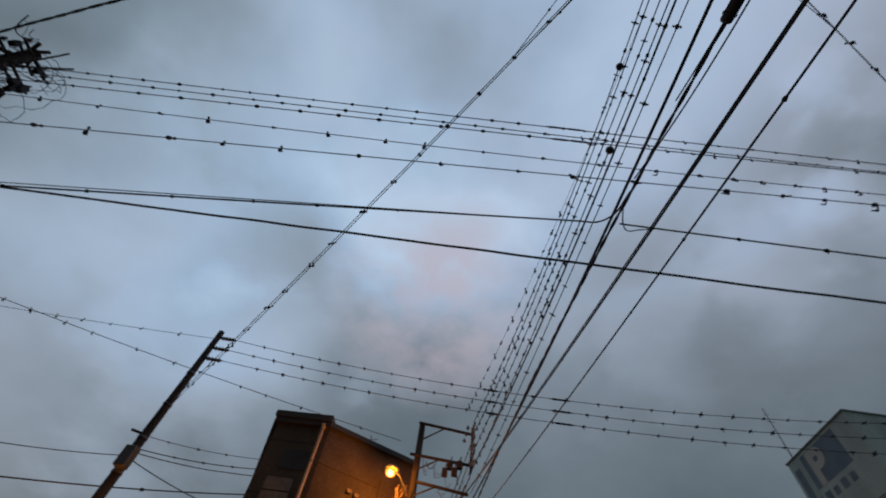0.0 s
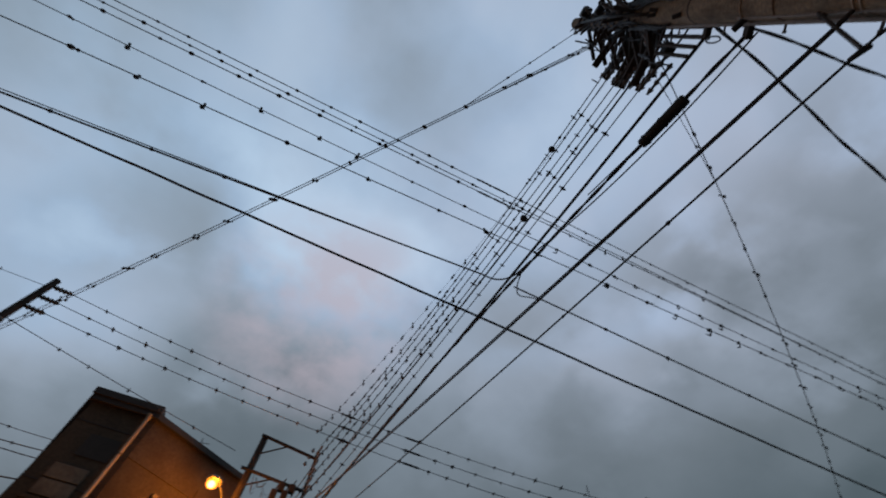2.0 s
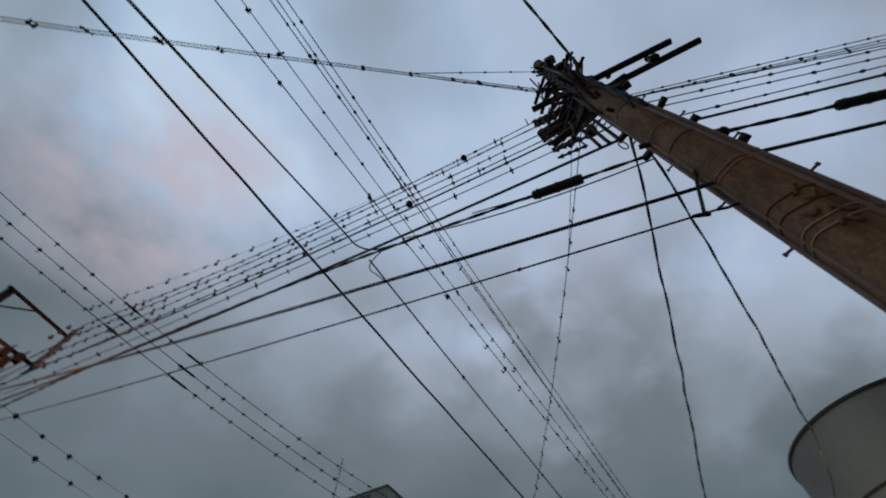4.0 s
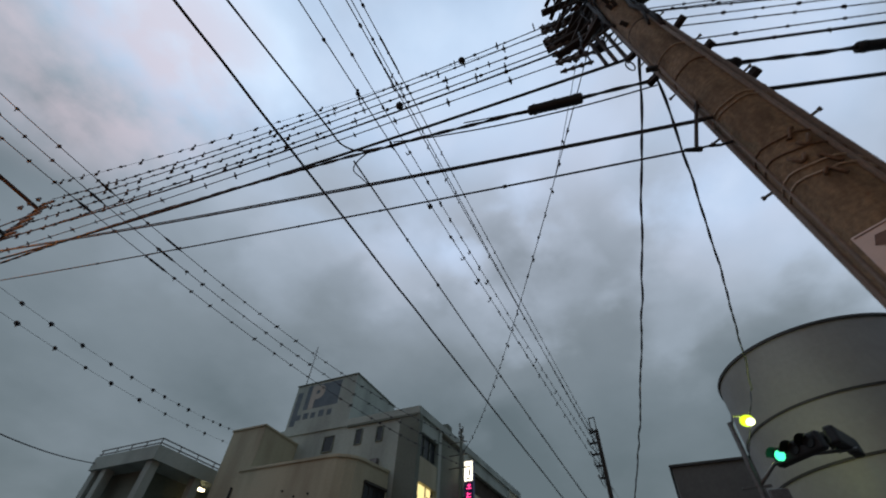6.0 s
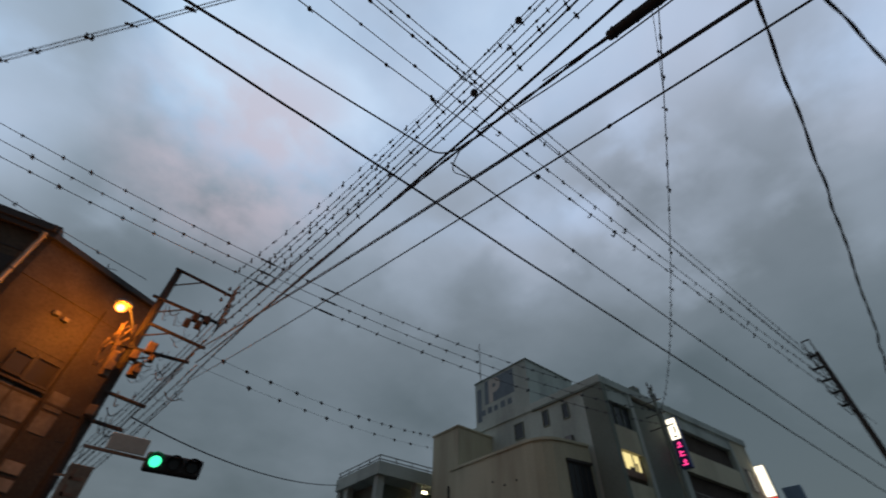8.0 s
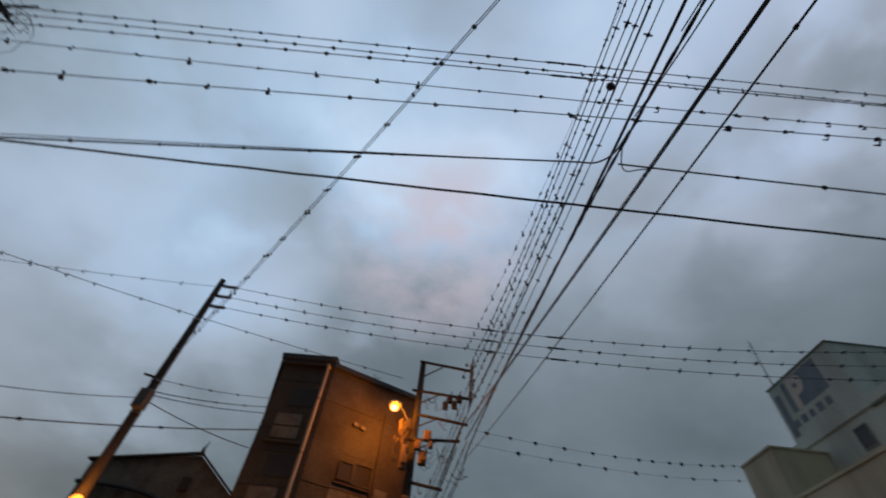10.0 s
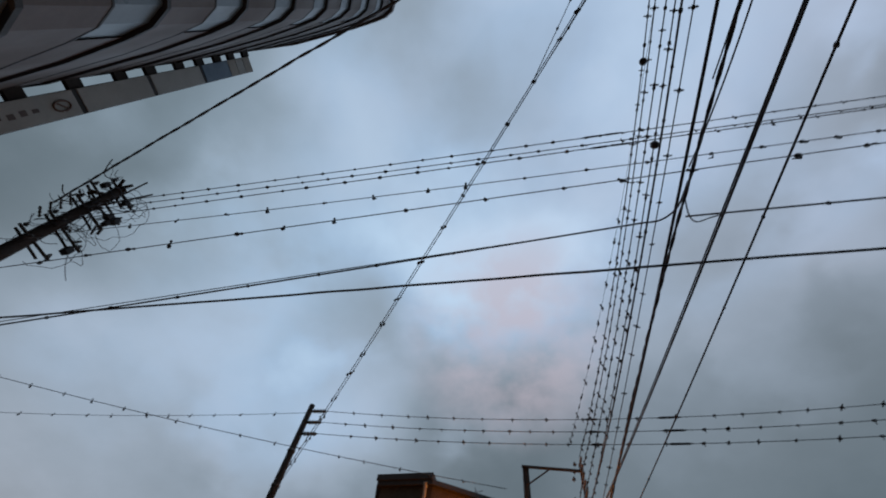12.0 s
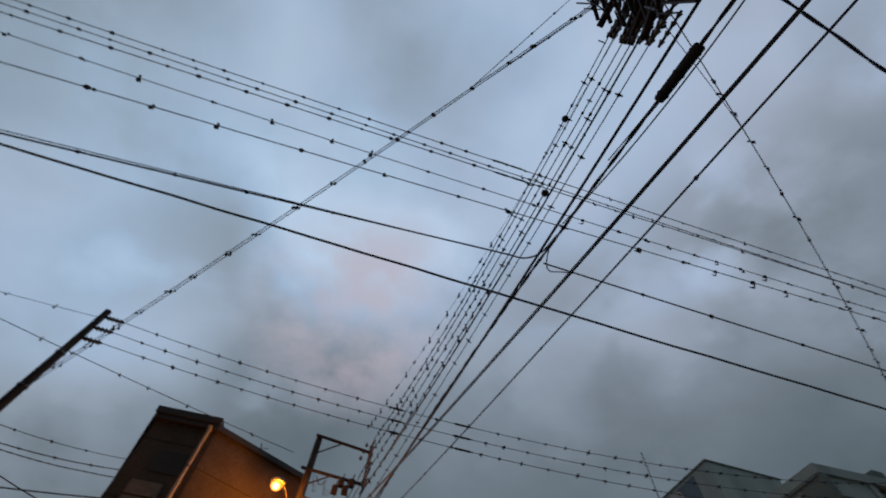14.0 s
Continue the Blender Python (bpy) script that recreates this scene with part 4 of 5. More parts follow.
for i in range(16):
    a = Vector((rnd.uniform(-0.15, 0.25), rnd.uniform(-0.5, 0.7), rnd.uniform(10.4, 13.1)))
    part("fitting", bar(a, a + Vector((rnd.uniform(-0.3, 0.4), rnd.uniform(-0.3, 0.3), rnd.uniform(-0.25, 0.25))), rnd.uniform(0.04, 0.09), 0.05, 0.006), RUSTY, busy)
for i in range(44):
    a = Vector((rnd.uniform(-0.3, 0.5), rnd.uniform(-0.6, 0.8), rnd.uniform(10.2, 13.2)))
    loop_wire(a, a + Vector((rnd.uniform(-0.5, 0.8), rnd.uniform(-0.7, 0.7), rnd.uniform(-0.7, 0.5))), rnd.uniform(-0.35, 0.5), busy, rnd.choice((0.007, 0.010, 0.016)))

# distant poles
far_pole = tagged(holder("utility_pole", (24.6, 2.7, 0)), "distant dark utility pole along the cross street", "utility pole", "utility poles")
part("shaft", rod((0, 0, -0.1), (0, 0, 12.6), 0.15, 0.10, 16), RUSTY, far_pole)
for z, w in ((12.5, 0.35), (11.9, 0.55), (11.3, 0.5), (10.7, 0.42), (10.1, 0.35)):
    part("crossarm", bar((0, -0.08, z), (0, w, z), 0.09, 0.09, 0.01), RUSTY, far_pole)
    for f in (0.45, 0.95):
        insulator((-0.02, w * f, z), (-0.5, w * f, z), far_pole, 0.05, 3)
        loop_wire((-0.3, w * f, z), (0.1, w * f * 0.5, z - 0.4), 0.12, far_pole, 0.02)
part("crossarm", bar((0, -0.6, 4.9), (0, 0.6, 4.9), 0.1, 0.1, 0.01), RUSTY, far_pole)
for y in (-0.02, 0.28):
    part("cap_bracket", bar((0, y, 12.4), (0, y, 13.3), 0.05, 0.05, 0.005), RUSTY, far_pole)
part("cap_bracket", bar((0, -0.05, 13.3), (0, 0.31, 13.3), 0.05, 0.05, 0.005), RUSTY, far_pole)
front_pole = tagged(holder("utility_pole", (21.0, 9.35, 0)), "utility pole in front of the parking building", "utility pole", "utility poles")
part("shaft", rod((0, 0, -0.1), (0, 0, 12.1), 0.09, 0.06, 16), DARK_CONCRETE, front_pole)
for z, w in ((12.05, 0.22), (11.6, 0.3)):
    part("crossarm", bar((-w, 0, z), (w, 0, z), 0.07, 0.07, 0.01), DARK_TRIM_AND_SHADE, front_pole)
    pin_insulator((-w * 0.9, 0, z), front_pole, 0.3)
    pin_insulator((w * 0.9, 0, z), front_pole, 0.3)
end_pole = tagged(holder("utility_pole", (42.0, 2.2, 0)), "faint distant utility pole with crossarms", "utility pole", "utility poles")
part("shaft", rod((0, 0, -0.1), (0, 0, 12.4), 0.2, 0.14, 12), RUSTY, end_pole)
for z in (12.2, 11.4, 10.6):
    part("crossarm", bar((0, -0.9, z), (0, 0.9, z), 0.12, 0.12), RUSTY, end_pole)
north_pole = tagged(holder("utility_pole", (-1.6, 34.0, 0)), "distant utility pole carrying the main street's lines", "utility pole", "utility poles")
part("shaft", rod((0, 0, -0.1), (0, 0, 9.5), 0.18, 0.12, 12), RUSTY, north_pole)
part("crossarm", bar((-0.5, 0, 8.6), (0.8, 0, 8.6), 0.1, 0.1), RUSTY, north_pole)
part("crossarm", bar((-0.5, 0, 7.0), (0.8, 0, 7.0), 0.1, 0.1), RUSTY, north_pole)
south_pole = tagged(holder("utility_pole", (8.2, -17.1, 0)), "utility pole further down the main street", "utility pole", "utility poles")
part("shaft", rod((0, 0, -0.1), (0, 0, 12.4), 0.19, 0.12, 12), CONCRETE_POLE, south_pole)
part("crossarm", bar((-0.6, 0, 11.2), (0.9, 0, 11.2), 0.1, 0.1), RUSTY, south_pole)


# ---- tiled building at the corner ----
tiled = tagged(holder("tiled_building"), "brown tiled building with balconies lit orange by a street lamp", "building")
L, C, R = Vector((-5.05, 12.86, 0)), Vector((-3.32, 12.8, 0)), Vector((-0.39, 14.4, 0))
part("wall", prism([(L.x, L.y), (C.x, C.y), (R.x, R.y), (-0.7, 24), (-9.0, 24)], 0, 9.5), TILE_BROWN, tiled)
bm = prism([(L.x - 0.12, L.y - 0.1), (C.x + 0.02, C.y - 0.14), (C.x + 0.1, C.y - 0.08), (R.x + 0.1, R.y - 0.06), (-0.55, 24.1), (-9.2, 24.1)], 9.5, 9.66)
add_prism(bm, [(L.x - 0.16, L.y - 0.14), (C.x + 0.02, C.y - 0.18), (C.x + 0.06, C.y + 0.3), (L.x, L.y + 0.3)], 9.66, 9.86)
part("roof", bm, DARK_TRIM_AND_SHADE, tiled)


def on_wall(a, b, s, z, out=0.0):
    """A place on the wall from a to b: s metres along, out metres proud of it."""
    d = (b - a).normalized()
    n = Vector((d.y, -d.x, 0))
    return a + d * s + n * out + Vector((0, 0, z))


def wall_box(a, b, s0, s1, z0, z1, out0, out1, bevel=0.0):
    d = (b - a).normalized()
    turn = Matrix(((d.x, -d.y, 0, 0), (d.y, d.x, 0, 0), (0, 0, 1, 0), (0, 0, 0, 1)))
    bm = bmesh.new()
    add_box(bm, (s0, -out1, z0), (s1, -out0, z1), None, bevel)
    bmesh.ops.transform(bm, verts=bm.verts, matrix=Matrix.Translation(a) @ turn)
    return bm


def window(parent, a, b, s0, s1, z0, z1, glass=None, frame_mat=None, bars=1, out=0.0):
    w = part("window", wall_box(a, b, s0, s1, z0, z1, out + 0.004, out + 0.012), glass or GLASS, parent)
    t = 0.05
    for q in ((s0 - t, s1 + t, z1, z1 + t), (s0 - t, s1 + t, z0 - t, z0), (s0 - t, s0, z0, z1), (s1, s1 + t, z0, z1)):
        part("frame", wall_box(a, b, *q, out, out + 0.05), frame_mat or STEEL, w)
    for i in range(bars):
        m = s0 + (s1 - s0) * (i + 1) / (bars + 1)
        part("mullion", wall_box(a, b, m - 0.02, m + 0.02, z0, z1, out + 0.012, out + 0.04), frame_mat or STEEL, w)
    return w


BALCONY = material("stained_balcony_panel", (0.30, 0.24, 0.175), 0.7, vary=0.2, grain=9, large=2.4, dirt=(0.11, 0.085, 0.06), dirt_amount=0.7)
DULL_GLASS = pane_glass("dull_glass", (0.06, 0.05, 0.04))
# narrow-face balconies: dark sheet as the opening's shade, over a pale two-panel parapet
for z in (7.0, 4.9, 2.8):
    part("shade_sheet", wall_box(L, C, 0.6, 1.4, z + 1.05, z + 1.65, 0.004, 0.02), DARK_TRIM_AND_SHADE, tiled)
    for lo, hi in ((0.0, 0.36), (0.40, 0.76)):
        part("balcony_panel", wall_box(L, C, 0.42, 1.22, z + lo, z + hi, 0.01, 0.06, 0.008), TAN_PANEL, tiled, "pale balcony panel")
    part("ledge", wall_box(L, C, 0.30, 1.50, z - 0.14, z - 0.05, 0.0, 0.09, 0.008), TILE_BROWN, tiled)
    # a second dark sheet draws the shade below the ledge
    part("shade_sheet", wall_box(L, C, 0.45, 1.5, z - 0.36, z - 0.14, 0.004, 0.02), DARK_TRIM_AND_SHADE, tiled)
for i in range(6):
    part("tile_course", wall_box(L, C, 0.0, 1.7, 1.6 * i + 0.9, 1.6 * i + 0.93, 0.0, 0.012), DARK_TRIM_AND_SHADE, tiled)
pipe = part("downpipe", rod(on_wall(L, C, 1.52, 9.45, 0.07), on_wall(L, C, 1.52, 0.1, 0.07), 0.05, None, 12), SHEET_LIGHT, tiled, "pale rainwater pipe")
for z in (1.5, 3.2, 4.9, 6.6, 8.3):
    part("pipe_clip", rod(on_wall(L, C, 1.52, z, 0.07), on_wall(L, C, 1.52, z + 0.05, 0.07), 0.062, None, 12), STEEL, pipe)
part("funnel", rod(on_wall(L, C, 1.52, 9.42, 0.07), on_wall(L, C, 1.52, 9.56, 0.07), 0.055, 0.10, 12), SHEET_LIGHT, pipe)
# windows on the street face
for z in (6.5, 3.6):
    window(tiled, C, R, 1.02, 1.40, z - 0.22, z + 0.22, DULL_GLASS, TILE_BROWN, 0)
    window(tiled, C, R, 1.50, 2.02, z - 0.26, z + 0.28, DULL_GLASS, TILE_BROWN, 0)
    part("upper_panel", wall_box(C, R, 0.98, 2.04, z + 0.45, z + 0.98, 0.003, 0.010, 0.003), TILE_BROWN, tiled)
    for s0, s1, z0, z1 in ((0.86, 1.44, -1.06, -0.44), (1.48, 2.06, -1.10, -0.46), (2.24, 2.66, -0.66, -0.22), (2.24, 2.66, -1.20, -0.72), (0.92, 2.04, -1.72, -1.24)):
        part("spandrel", wall_box(C, R, s0, s1, z + z0, z + z1, 0.004, 0.014, 0.003), TAN_PANEL, tiled, "tan panel below the windows")
    for s0, s1 in ((0.94, 1.46), (1.52, 2.06), (2.24, 2.66)):
        for z0 in (-2.06, -2.40):
            part("balcony_panel", wall_box(C, R, s0, s1, z + z0, z + z0 + 0.24, 0.006, 0.024, 0.006), BALCONY, tiled, "pale balcony panel")
    part("ledge", wall_box(C, R, 0.9, 2.08, z - 0.40, z - 0.34, 0.0, 0.08, 0.008), TILE_BROWN, tiled)
part("downpipe", rod(on_wall(C, R, 2.15, 8.6, 0.05), on_wall(C, R, 2.15, 0.1, 0.05), 0.035, None, 10), TILE_BROWN, tiled)
for s, z in ((1.1, 7.84), (1.35, 7.80)):
    part("vent_hood", wall_box(C, R, s, s + 0.16, z, z + 0.12, 0.0, 0.10, 0.02), TAN_PANEL, tiled)
for z in (3.2, 5.6, 8.0):
    part("string_course", wall_box(C, R, 0.0, 3.3, z + 0.35, z + 0.40, 0.0, 0.02), TILE_BROWN, tiled)
part("antenna", add_tube(add_tube(tube([(-2.2, 14.6, 9.6), (-2.2, 14.6, 10.5)], 0.015), [(-2.45, 14.6, 10.35), (-1.95, 14.6, 10.45)], 0.012), [(-2.2, 14.35, 10.42), (-2.2, 14.85, 10.38)], 0.012), STEEL, tiled)

# small gabled house behind
house = tagged(holder("small_house", (-7.9, 16.3, 0)), "small brown house with a curved gable beside the tiled building", "house")
bm = bmesh.new()
outline = [(-3.6, 0), (2.3, 0), (2.3, 5.8), (0.0, 7.5), (-3.6, 6.95)]
front = [bm.verts.new((x, -0.1, z)) for x, z in outline]
back = [bm.verts.new((x, 5, z)) for x, z in outline]
for i in range(5):
    bm.faces.new((front[i], front[(i + 1) % 5], back[(i + 1) % 5], back[i]))
bm.faces.new(front[::-1])
bm.faces.new(back)
bmesh.ops.recalc_face_normals(bm, faces=bm.faces)
part("wall", bm, TAN_PANEL, house)
part("roof", add_bar(bar((-3.7, -0.15, 6.98), (0.05, -0.15, 7.57), 0.2, 0.07), (0.0, -0.15, 7.57), (2.4, -0.15, 5.8), 0.2, 0.07), TILE_BROWN, house)
part("finial", add_rod(rod((0.0, -0.2, 7.5), (0.0, -0.2, 7.75), 0.09, 0.05, 10), (0, -0.2, 7.72), (0.1, -0.2, 8.0), 0.04, 0.01, 8), TILE_BROWN, house)
arch = [(-3.6 + 5.4 * i / 14, -0.22, 6.25 - 1.9 * (i / 14) ** 3.2) for i in range(15)]
part("arch_trim", tube(arch, 0.07, 8), DARK_TRIM_AND_SHADE, house)
part("panel", box((-3.4, -0.16, 2.2), (-0.5, -0.12, 5.6), 0.01), SHEET_LIGHT, house, "pale wall panel under the arch")
part("opening", box((-0.3, -0.16, 1.2), (1.2, -0.11, 4.4), 0.01), DARK_TRIM_AND_SHADE, house)
part("corbel", box((-0.25, -0.2, 6.3), (0.05, -0.1, 6.75), 0.03), TILE_BROWN, house)

# ---- parking building ----
parking = tagged(holder("parking_building"), "grey rendered parking building with a painted sign tower and lit bays", "building")
A, B, NW = Vector((19.3, 11.1, 0)), Vector((33.9, 10.25, 0)), Vector((19.3, 24.0, 0))
bm = prism([(19.3, 24.0), (19.3, 11.5), (33.9, 10.65), (33.9, 24.0)], 0, 12.55)
part("main_block", bm, CONCRETE, parking)
bm = prism([(19.22, 24.0), (19.22, 11.05), (34.0, 10.18), (34.0, 10.6), (19.6, 11.45), (19.6, 24.0)], 12.55, 12.95)
bmesh.ops.recalc_face_normals(bm, faces=bm.faces)
part("parapet", bm, CONCRETE, parking)
part("tower", box((19.304, 15.9, 12.56), (24.0, 20.7, 16.0)), CONCRETE, parking)
part("coping", box((19.25, 15.84, 16.0), (24.06, 20.76, 16.07)), DARK_CONCRETE, parking)
part("antenna", add_tube(add_tube(tube([(19.5, 20.3, 15.6), (19.5, 20.3, 19.3)], 0.03), [(19.3, 20.3, 18.4), (19.7, 20.3, 18.4)], 0.015), [(19.35, 20.3, 18.9), (19.65, 20.3, 18.9)], 0.015), STEEL, parking)
# painted sign on the tower: a dark square with a pale letter, and pale writing beneath
S0, S1 = Vector((19.304, 20.7, 0)), Vector((19.304, 15.9, 0))
sign = part("painted_square", wall_box(S0, S1, 0.95, 3.65, 14.2, 15.85, 0.003, 0.008), FADED_BLUE, parking, "faded blue painted square")


def lettering(text, size, mat, parent, origin, right, up):
    curve = bpy.data.curves.new("lettering", "FONT")
    curve.body, curve.size, curve.extrude, curve.offset = text, size, 0.004, 0.045 * size
    tmp = bpy.data.objects.new("lettering", curve)
    scene.collection.objects.link(tmp)
    mesh = bpy.data.meshes.new_from_object(tmp.evaluated_get(bpy.context.evaluated_depsgraph_get()))
    bpy.data.objects.remove(tmp)
    mesh.materials.clear()
    mesh.materials.append(mat)
    ob = new("lettering", mesh)
    ob.parent = parent
    right, up = Vector(right), Vector(up)
    ob.matrix_basis = Matrix.Translation(origin) @ Matrix((right, up, right.cross(up))).transposed().to_4x4()
    return ob


lettering("P", 2.1, SHEET_LIGHT, sign, (19.288, 19.42, 14.28), (0, -1, 0), (0, 0, 1))
part("sign_edge", wall_box(S0, S1, 0.18, 0.6, 13.2, 15.5, 0.003, 0.008), FADED_BLUE, parking)
for s0, s1, h in ((0.6, 0.95, 0.36), (1.15, 1.55, 0.4), (1.75, 2.1, 0.36), (2.35, 2.75, 0.42), (3.0, 3.35, 0.38)):
    part("text_bar", wall_box(S0, S1, s0, s1, 13.55, 13.55 + h, 0.003, 0.007), FADED_BLUE, parking)
# side face: dark pier, small windows, a stain-coloured ledge
part("pier", box((19.24, 11.02, 0), (19.62, 12.25, 12.56), 0.02), DARK_CONCRETE, parking)
for y0, y1, z0, z1 in ((16.65, 17.3, 11.25, 12.1), (14.72, 15.1, 11.4, 12.2), (13.33, 13.68, 11.4, 12.15)):
    window(parking, NW, A, 24.0 - y1, 24.0 - y0, z0, z1, GLASS, DARK_CONCRETE, 0)
part("vent_hood", box((19.08, 13.3, 10.05), (19.3, 13.75, 10.4), 0.04), STEEL, parking)
part("roof_gutter", wall_box(NW, A, 8.2, 12.8, 12.44, 12.56, 0.0, 0.1), DARK_CONCRETE, parking)


def face(s0, s1, z0, z1, out0, out1, bevel=0.0):
    return wall_box(A, B, s0, s1, z0, z1, out0, out1, bevel)


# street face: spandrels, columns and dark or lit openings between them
# flat dark brown sheet stands in for the shade inside the bays
part("shade_sheet", face(0.4, 14.4, 0.2, 12.5, -0.35, -0.30), material("bay_shade_brown", (0.05, 0.036, 0.027), 0.9, vary=0.3, grain=6, large=0.7), parking)
part("rail_post", face(6.55, 6.67, 10.5, 11.85, -0.2, -0.1, 0.01), CREAM, parking)
for s0, s1 in ((0.0, 0.42), (2.3, 2.6), (5.4, 5.9), (12.4, 12.65)):
    part("column", face(s0, s1, 0, 12.56, -0.36, 0.0, 0.01), CONCRETE, parking)
part("stair_shaft", face(2.6, 5.4, 0, 12.3, -0.34, -0.1, 0.01), DARK_CONCRETE, parking)
for z0, z1 in ((11.75, 12.56), (9.3, 10.5), (6.6, 7.9), (3.9, 5.2)):
    part("spandrel", face(0.42, 2.3, z0, z1, -0.34, -0.06, 0.01), CREAM if z1 < 11 else CONCRETE, parking)
    part("spandrel", face(5.9, 12.4, z0 + 0.1, z1 + 0.1 if z1 < 12 else z1, -0.34, -0.04, 0.01), CREAM if z1 < 11 else CONCRETE, parking)
part("end_wall", face(12.65, 14.62, 0, 12.56, -0.36, -0.02, 0.01), CREAM, parking, "cream end bay")
window(parking, A, B, 13.0, 13.8, 9.7, 10.9, GLASS, SHEET_LIGHT, 1, -0.02)
window(parking, A, B, 13.0, 13.8, 7.0, 8.2, GLASS, SHEET_LIGHT, 1, -0.02)
lit = part("lit_window", face(0.46, 2.26, 8.45, 9.28, -0.28, -0.24), WARM_ROOM, parking, "yellow lit window")
for s0, s1, z0, z1, mat in ((0.46, 2.26, 8.2, 8.52, BROWN_INK), (0.46, 0.78, 8.52, 8.78, BROWN_INK), (1.12, 1.42, 8.52, 8.66, TAUPE), (1.66, 1.78, 8.52, 8.9, BROWN_INK), (2.02, 2.26, 8.52, 9.28, TAN_PANEL)):
    part("furnishing", face(s0, s1, z0, z1, -0.24, -0.215), mat, lit)
part("mullion", face(1.46, 1.51, 8.45, 9.28, -0.24, -0.19), DARK_TRIM_AND_SHADE, lit)
for x, z in ((23.0, 12.34), (23.0, 11.62), (23.0, 10.91)):
    part("line_bracket", bar((x, 11.0, z), (x, 9.85, z), 0.05, 0.05), STEEL, parking)
part("glass", face(0.46, 2.26, 10.52, 11.7, -0.27, -0.25), GLASS, parking)
for s in (1.0, 1.6):
    part("mullion", face(s, s + 0.05, 10.52, 11.7, -0.25, -0.2), DARK_CONCRETE, parking)
for z in (8.15, 5.4):
    part("railing", add_bar(add_bar(bmesh.new(), on_wall(A, B, 5.9, z + 0.25, -0.1), on_wall(A, B, 12.4, z + 0.25, -0.1), 0.05), on_wall(A, B, 5.9, z + 0.1, -0.1), on_wall(A, B, 12.4, z + 0.1, -0.1), 0.03), STEEL, parking)
part("roof_tank", box((22.6, 10.95, 12.95), (23.2, 11.6, 13.4), 0.03), DARK_CONCRETE, parking)

hanging = tagged(holder("lit_sign", on_wall(A, B, 5.15, 9.2, 0.0)), "upright lit sign, white above blue with pink letters", "sign", "lit signs")
part("bracket", add_bar(bar((0, 0.1, 2.3), (0, -0.75, 2.3), 0.06), (0, 0.1, 0.3), (0, -0.75, 0.3), 0.06), STEEL, hanging)
part("box", box((-0.14, -0.75, 0.0), (0.14, -0.2, 2.6), 0.02), BLUE_SIGN, hanging)
part("lightbox", box((-0.15, -0.73, 1.45), (0.145, -0.22, 2.55), 0.01), WHITE_SIGN, hanging, "white lit panel")
for z0, z1, y0, y1 in ((1.75, 2.1, -0.6, -0.5), (2.2, 2.28, -0.62, -0.4), (1.55, 1.62, -0.6, -0.35)):
    part("text_bar", box((-0.156, y0, z0), (-0.151, y1, z1)), SIGN_GREY, hanging)
for k in range(3):
    z = 0.10 + 0.44 * k
    bm = box((-0.147, -0.64, z + 0.04), (-0.141, -0.34, z + 0.10))
    add_box(bm, (-0.147, -0.56 + 0.1 * (k % 2), z + 0.04), (-0.141, -0.48 + 0.1 * (k % 2), z + 0.33))
    add_box(bm, (-0.147, -0.62, z + 0.2), (-0.141, -0.40, z + 0.26))
    part("text_bar", bm, PINK_SIGN, hanging, "pink lit strokes")
corner_sign = tagged(holder("lit_sign", on_wall(A, B, 14.9, 8.6, 0.0)), "upright lit sign, white above red, at the building's end", "sign", "lit signs")
part("box", box((-0.14, -0.5, 0.0), (0.14, 0.1, 2.8), 0.02), SHEET_LIGHT, corner_sign)
part("lightbox", box((-0.15, -0.48, 1.0), (0.145, 0.08, 2.75), 0.01), WHITE_SIGN, corner_sign)
part("lightbox", box((-0.15, -0.48, 0.05), (0.145, 0.08, 0.95), 0.01), RED_SIGN, corner_sign, "red lit panel")
part("bracket", add_bar(bar((-0.5, 0.2, 2.2), (0.0, 0.0, 2.2), 0.06), (-0.5, 0.2, 0.5), (0.0, 0.0, 0.5), 0.06), STEEL, corner_sign)
part("text_bar", box((-0.157, -0.36, 1.55), (-0.151, -0.30, 2.2)), RED_SIGN, corner_sign)
part("text_bar", box((-0.157, -0.16, 1.7), (-0.151, -0.10, 2.1)), RED_SIGN, corner_sign)

# cream annexes and the neighbouring car park
annex = tagged(holder("cream_annex"), "cream rendered low annex with rounded corner", "building")
part("wall", prism([(16.5, 20.0), (16.5, 14.3), (16.56, 13.8), (16.75, 13.4), (17.1, 13.05), (17.6, 12.85), (19.2, 12.5), (19.2, 20.0)], 0, 9.55), CREAM, annex)
part("coping", prism([(16.44, 20.0), (16.44, 14.3), (16.5, 13.78), (16.7, 13.35), (17.06, 12.99), (17.58, 12.79), (19.2, 12.44), (19.2, 20.0)], 9.55, 9.68), CREAM, annex)
a0, a1 = Vector((17.6, 12.85, 0)), Vector((19.2, 12.5, 0))
window(annex, a0, a1, 0.12, 1.45, 6.6, 8.6, GLASS, DARK_TRIM_AND_SHADE, 3)
part("window_head", wall_box(a0, a1, 0.05, 1.55, 8.66, 8.78, 0.0, 0.12), DARK_TRIM_AND_SHADE, annex)
b0, b1 = Vector((16.5, 20.0, 0)), Vector((16.5, 14.3, 0))
window(annex, b0, b1, 1.4, 2.8, 5.9, 7.3, GLASS, DARK_TRIM_AND_SHADE, 1)
part("window_head", wall_box(b0, b1, 1.25, 2.95, 7.35, 7.45, 0.0, 0.12), DARK_TRIM_AND_SHADE, annex)
for s, z in ((3.4, 8.3), (4.2, 8.0), (5.0, 8.05)):
    part("vent_cap", rod(on_wall(b0, b1, s, z, 0.0), on_wall(b0, b1, s, z, 0.07), 0.05, 0.04, 10), DARK_TRIM_AND_SHADE, annex)
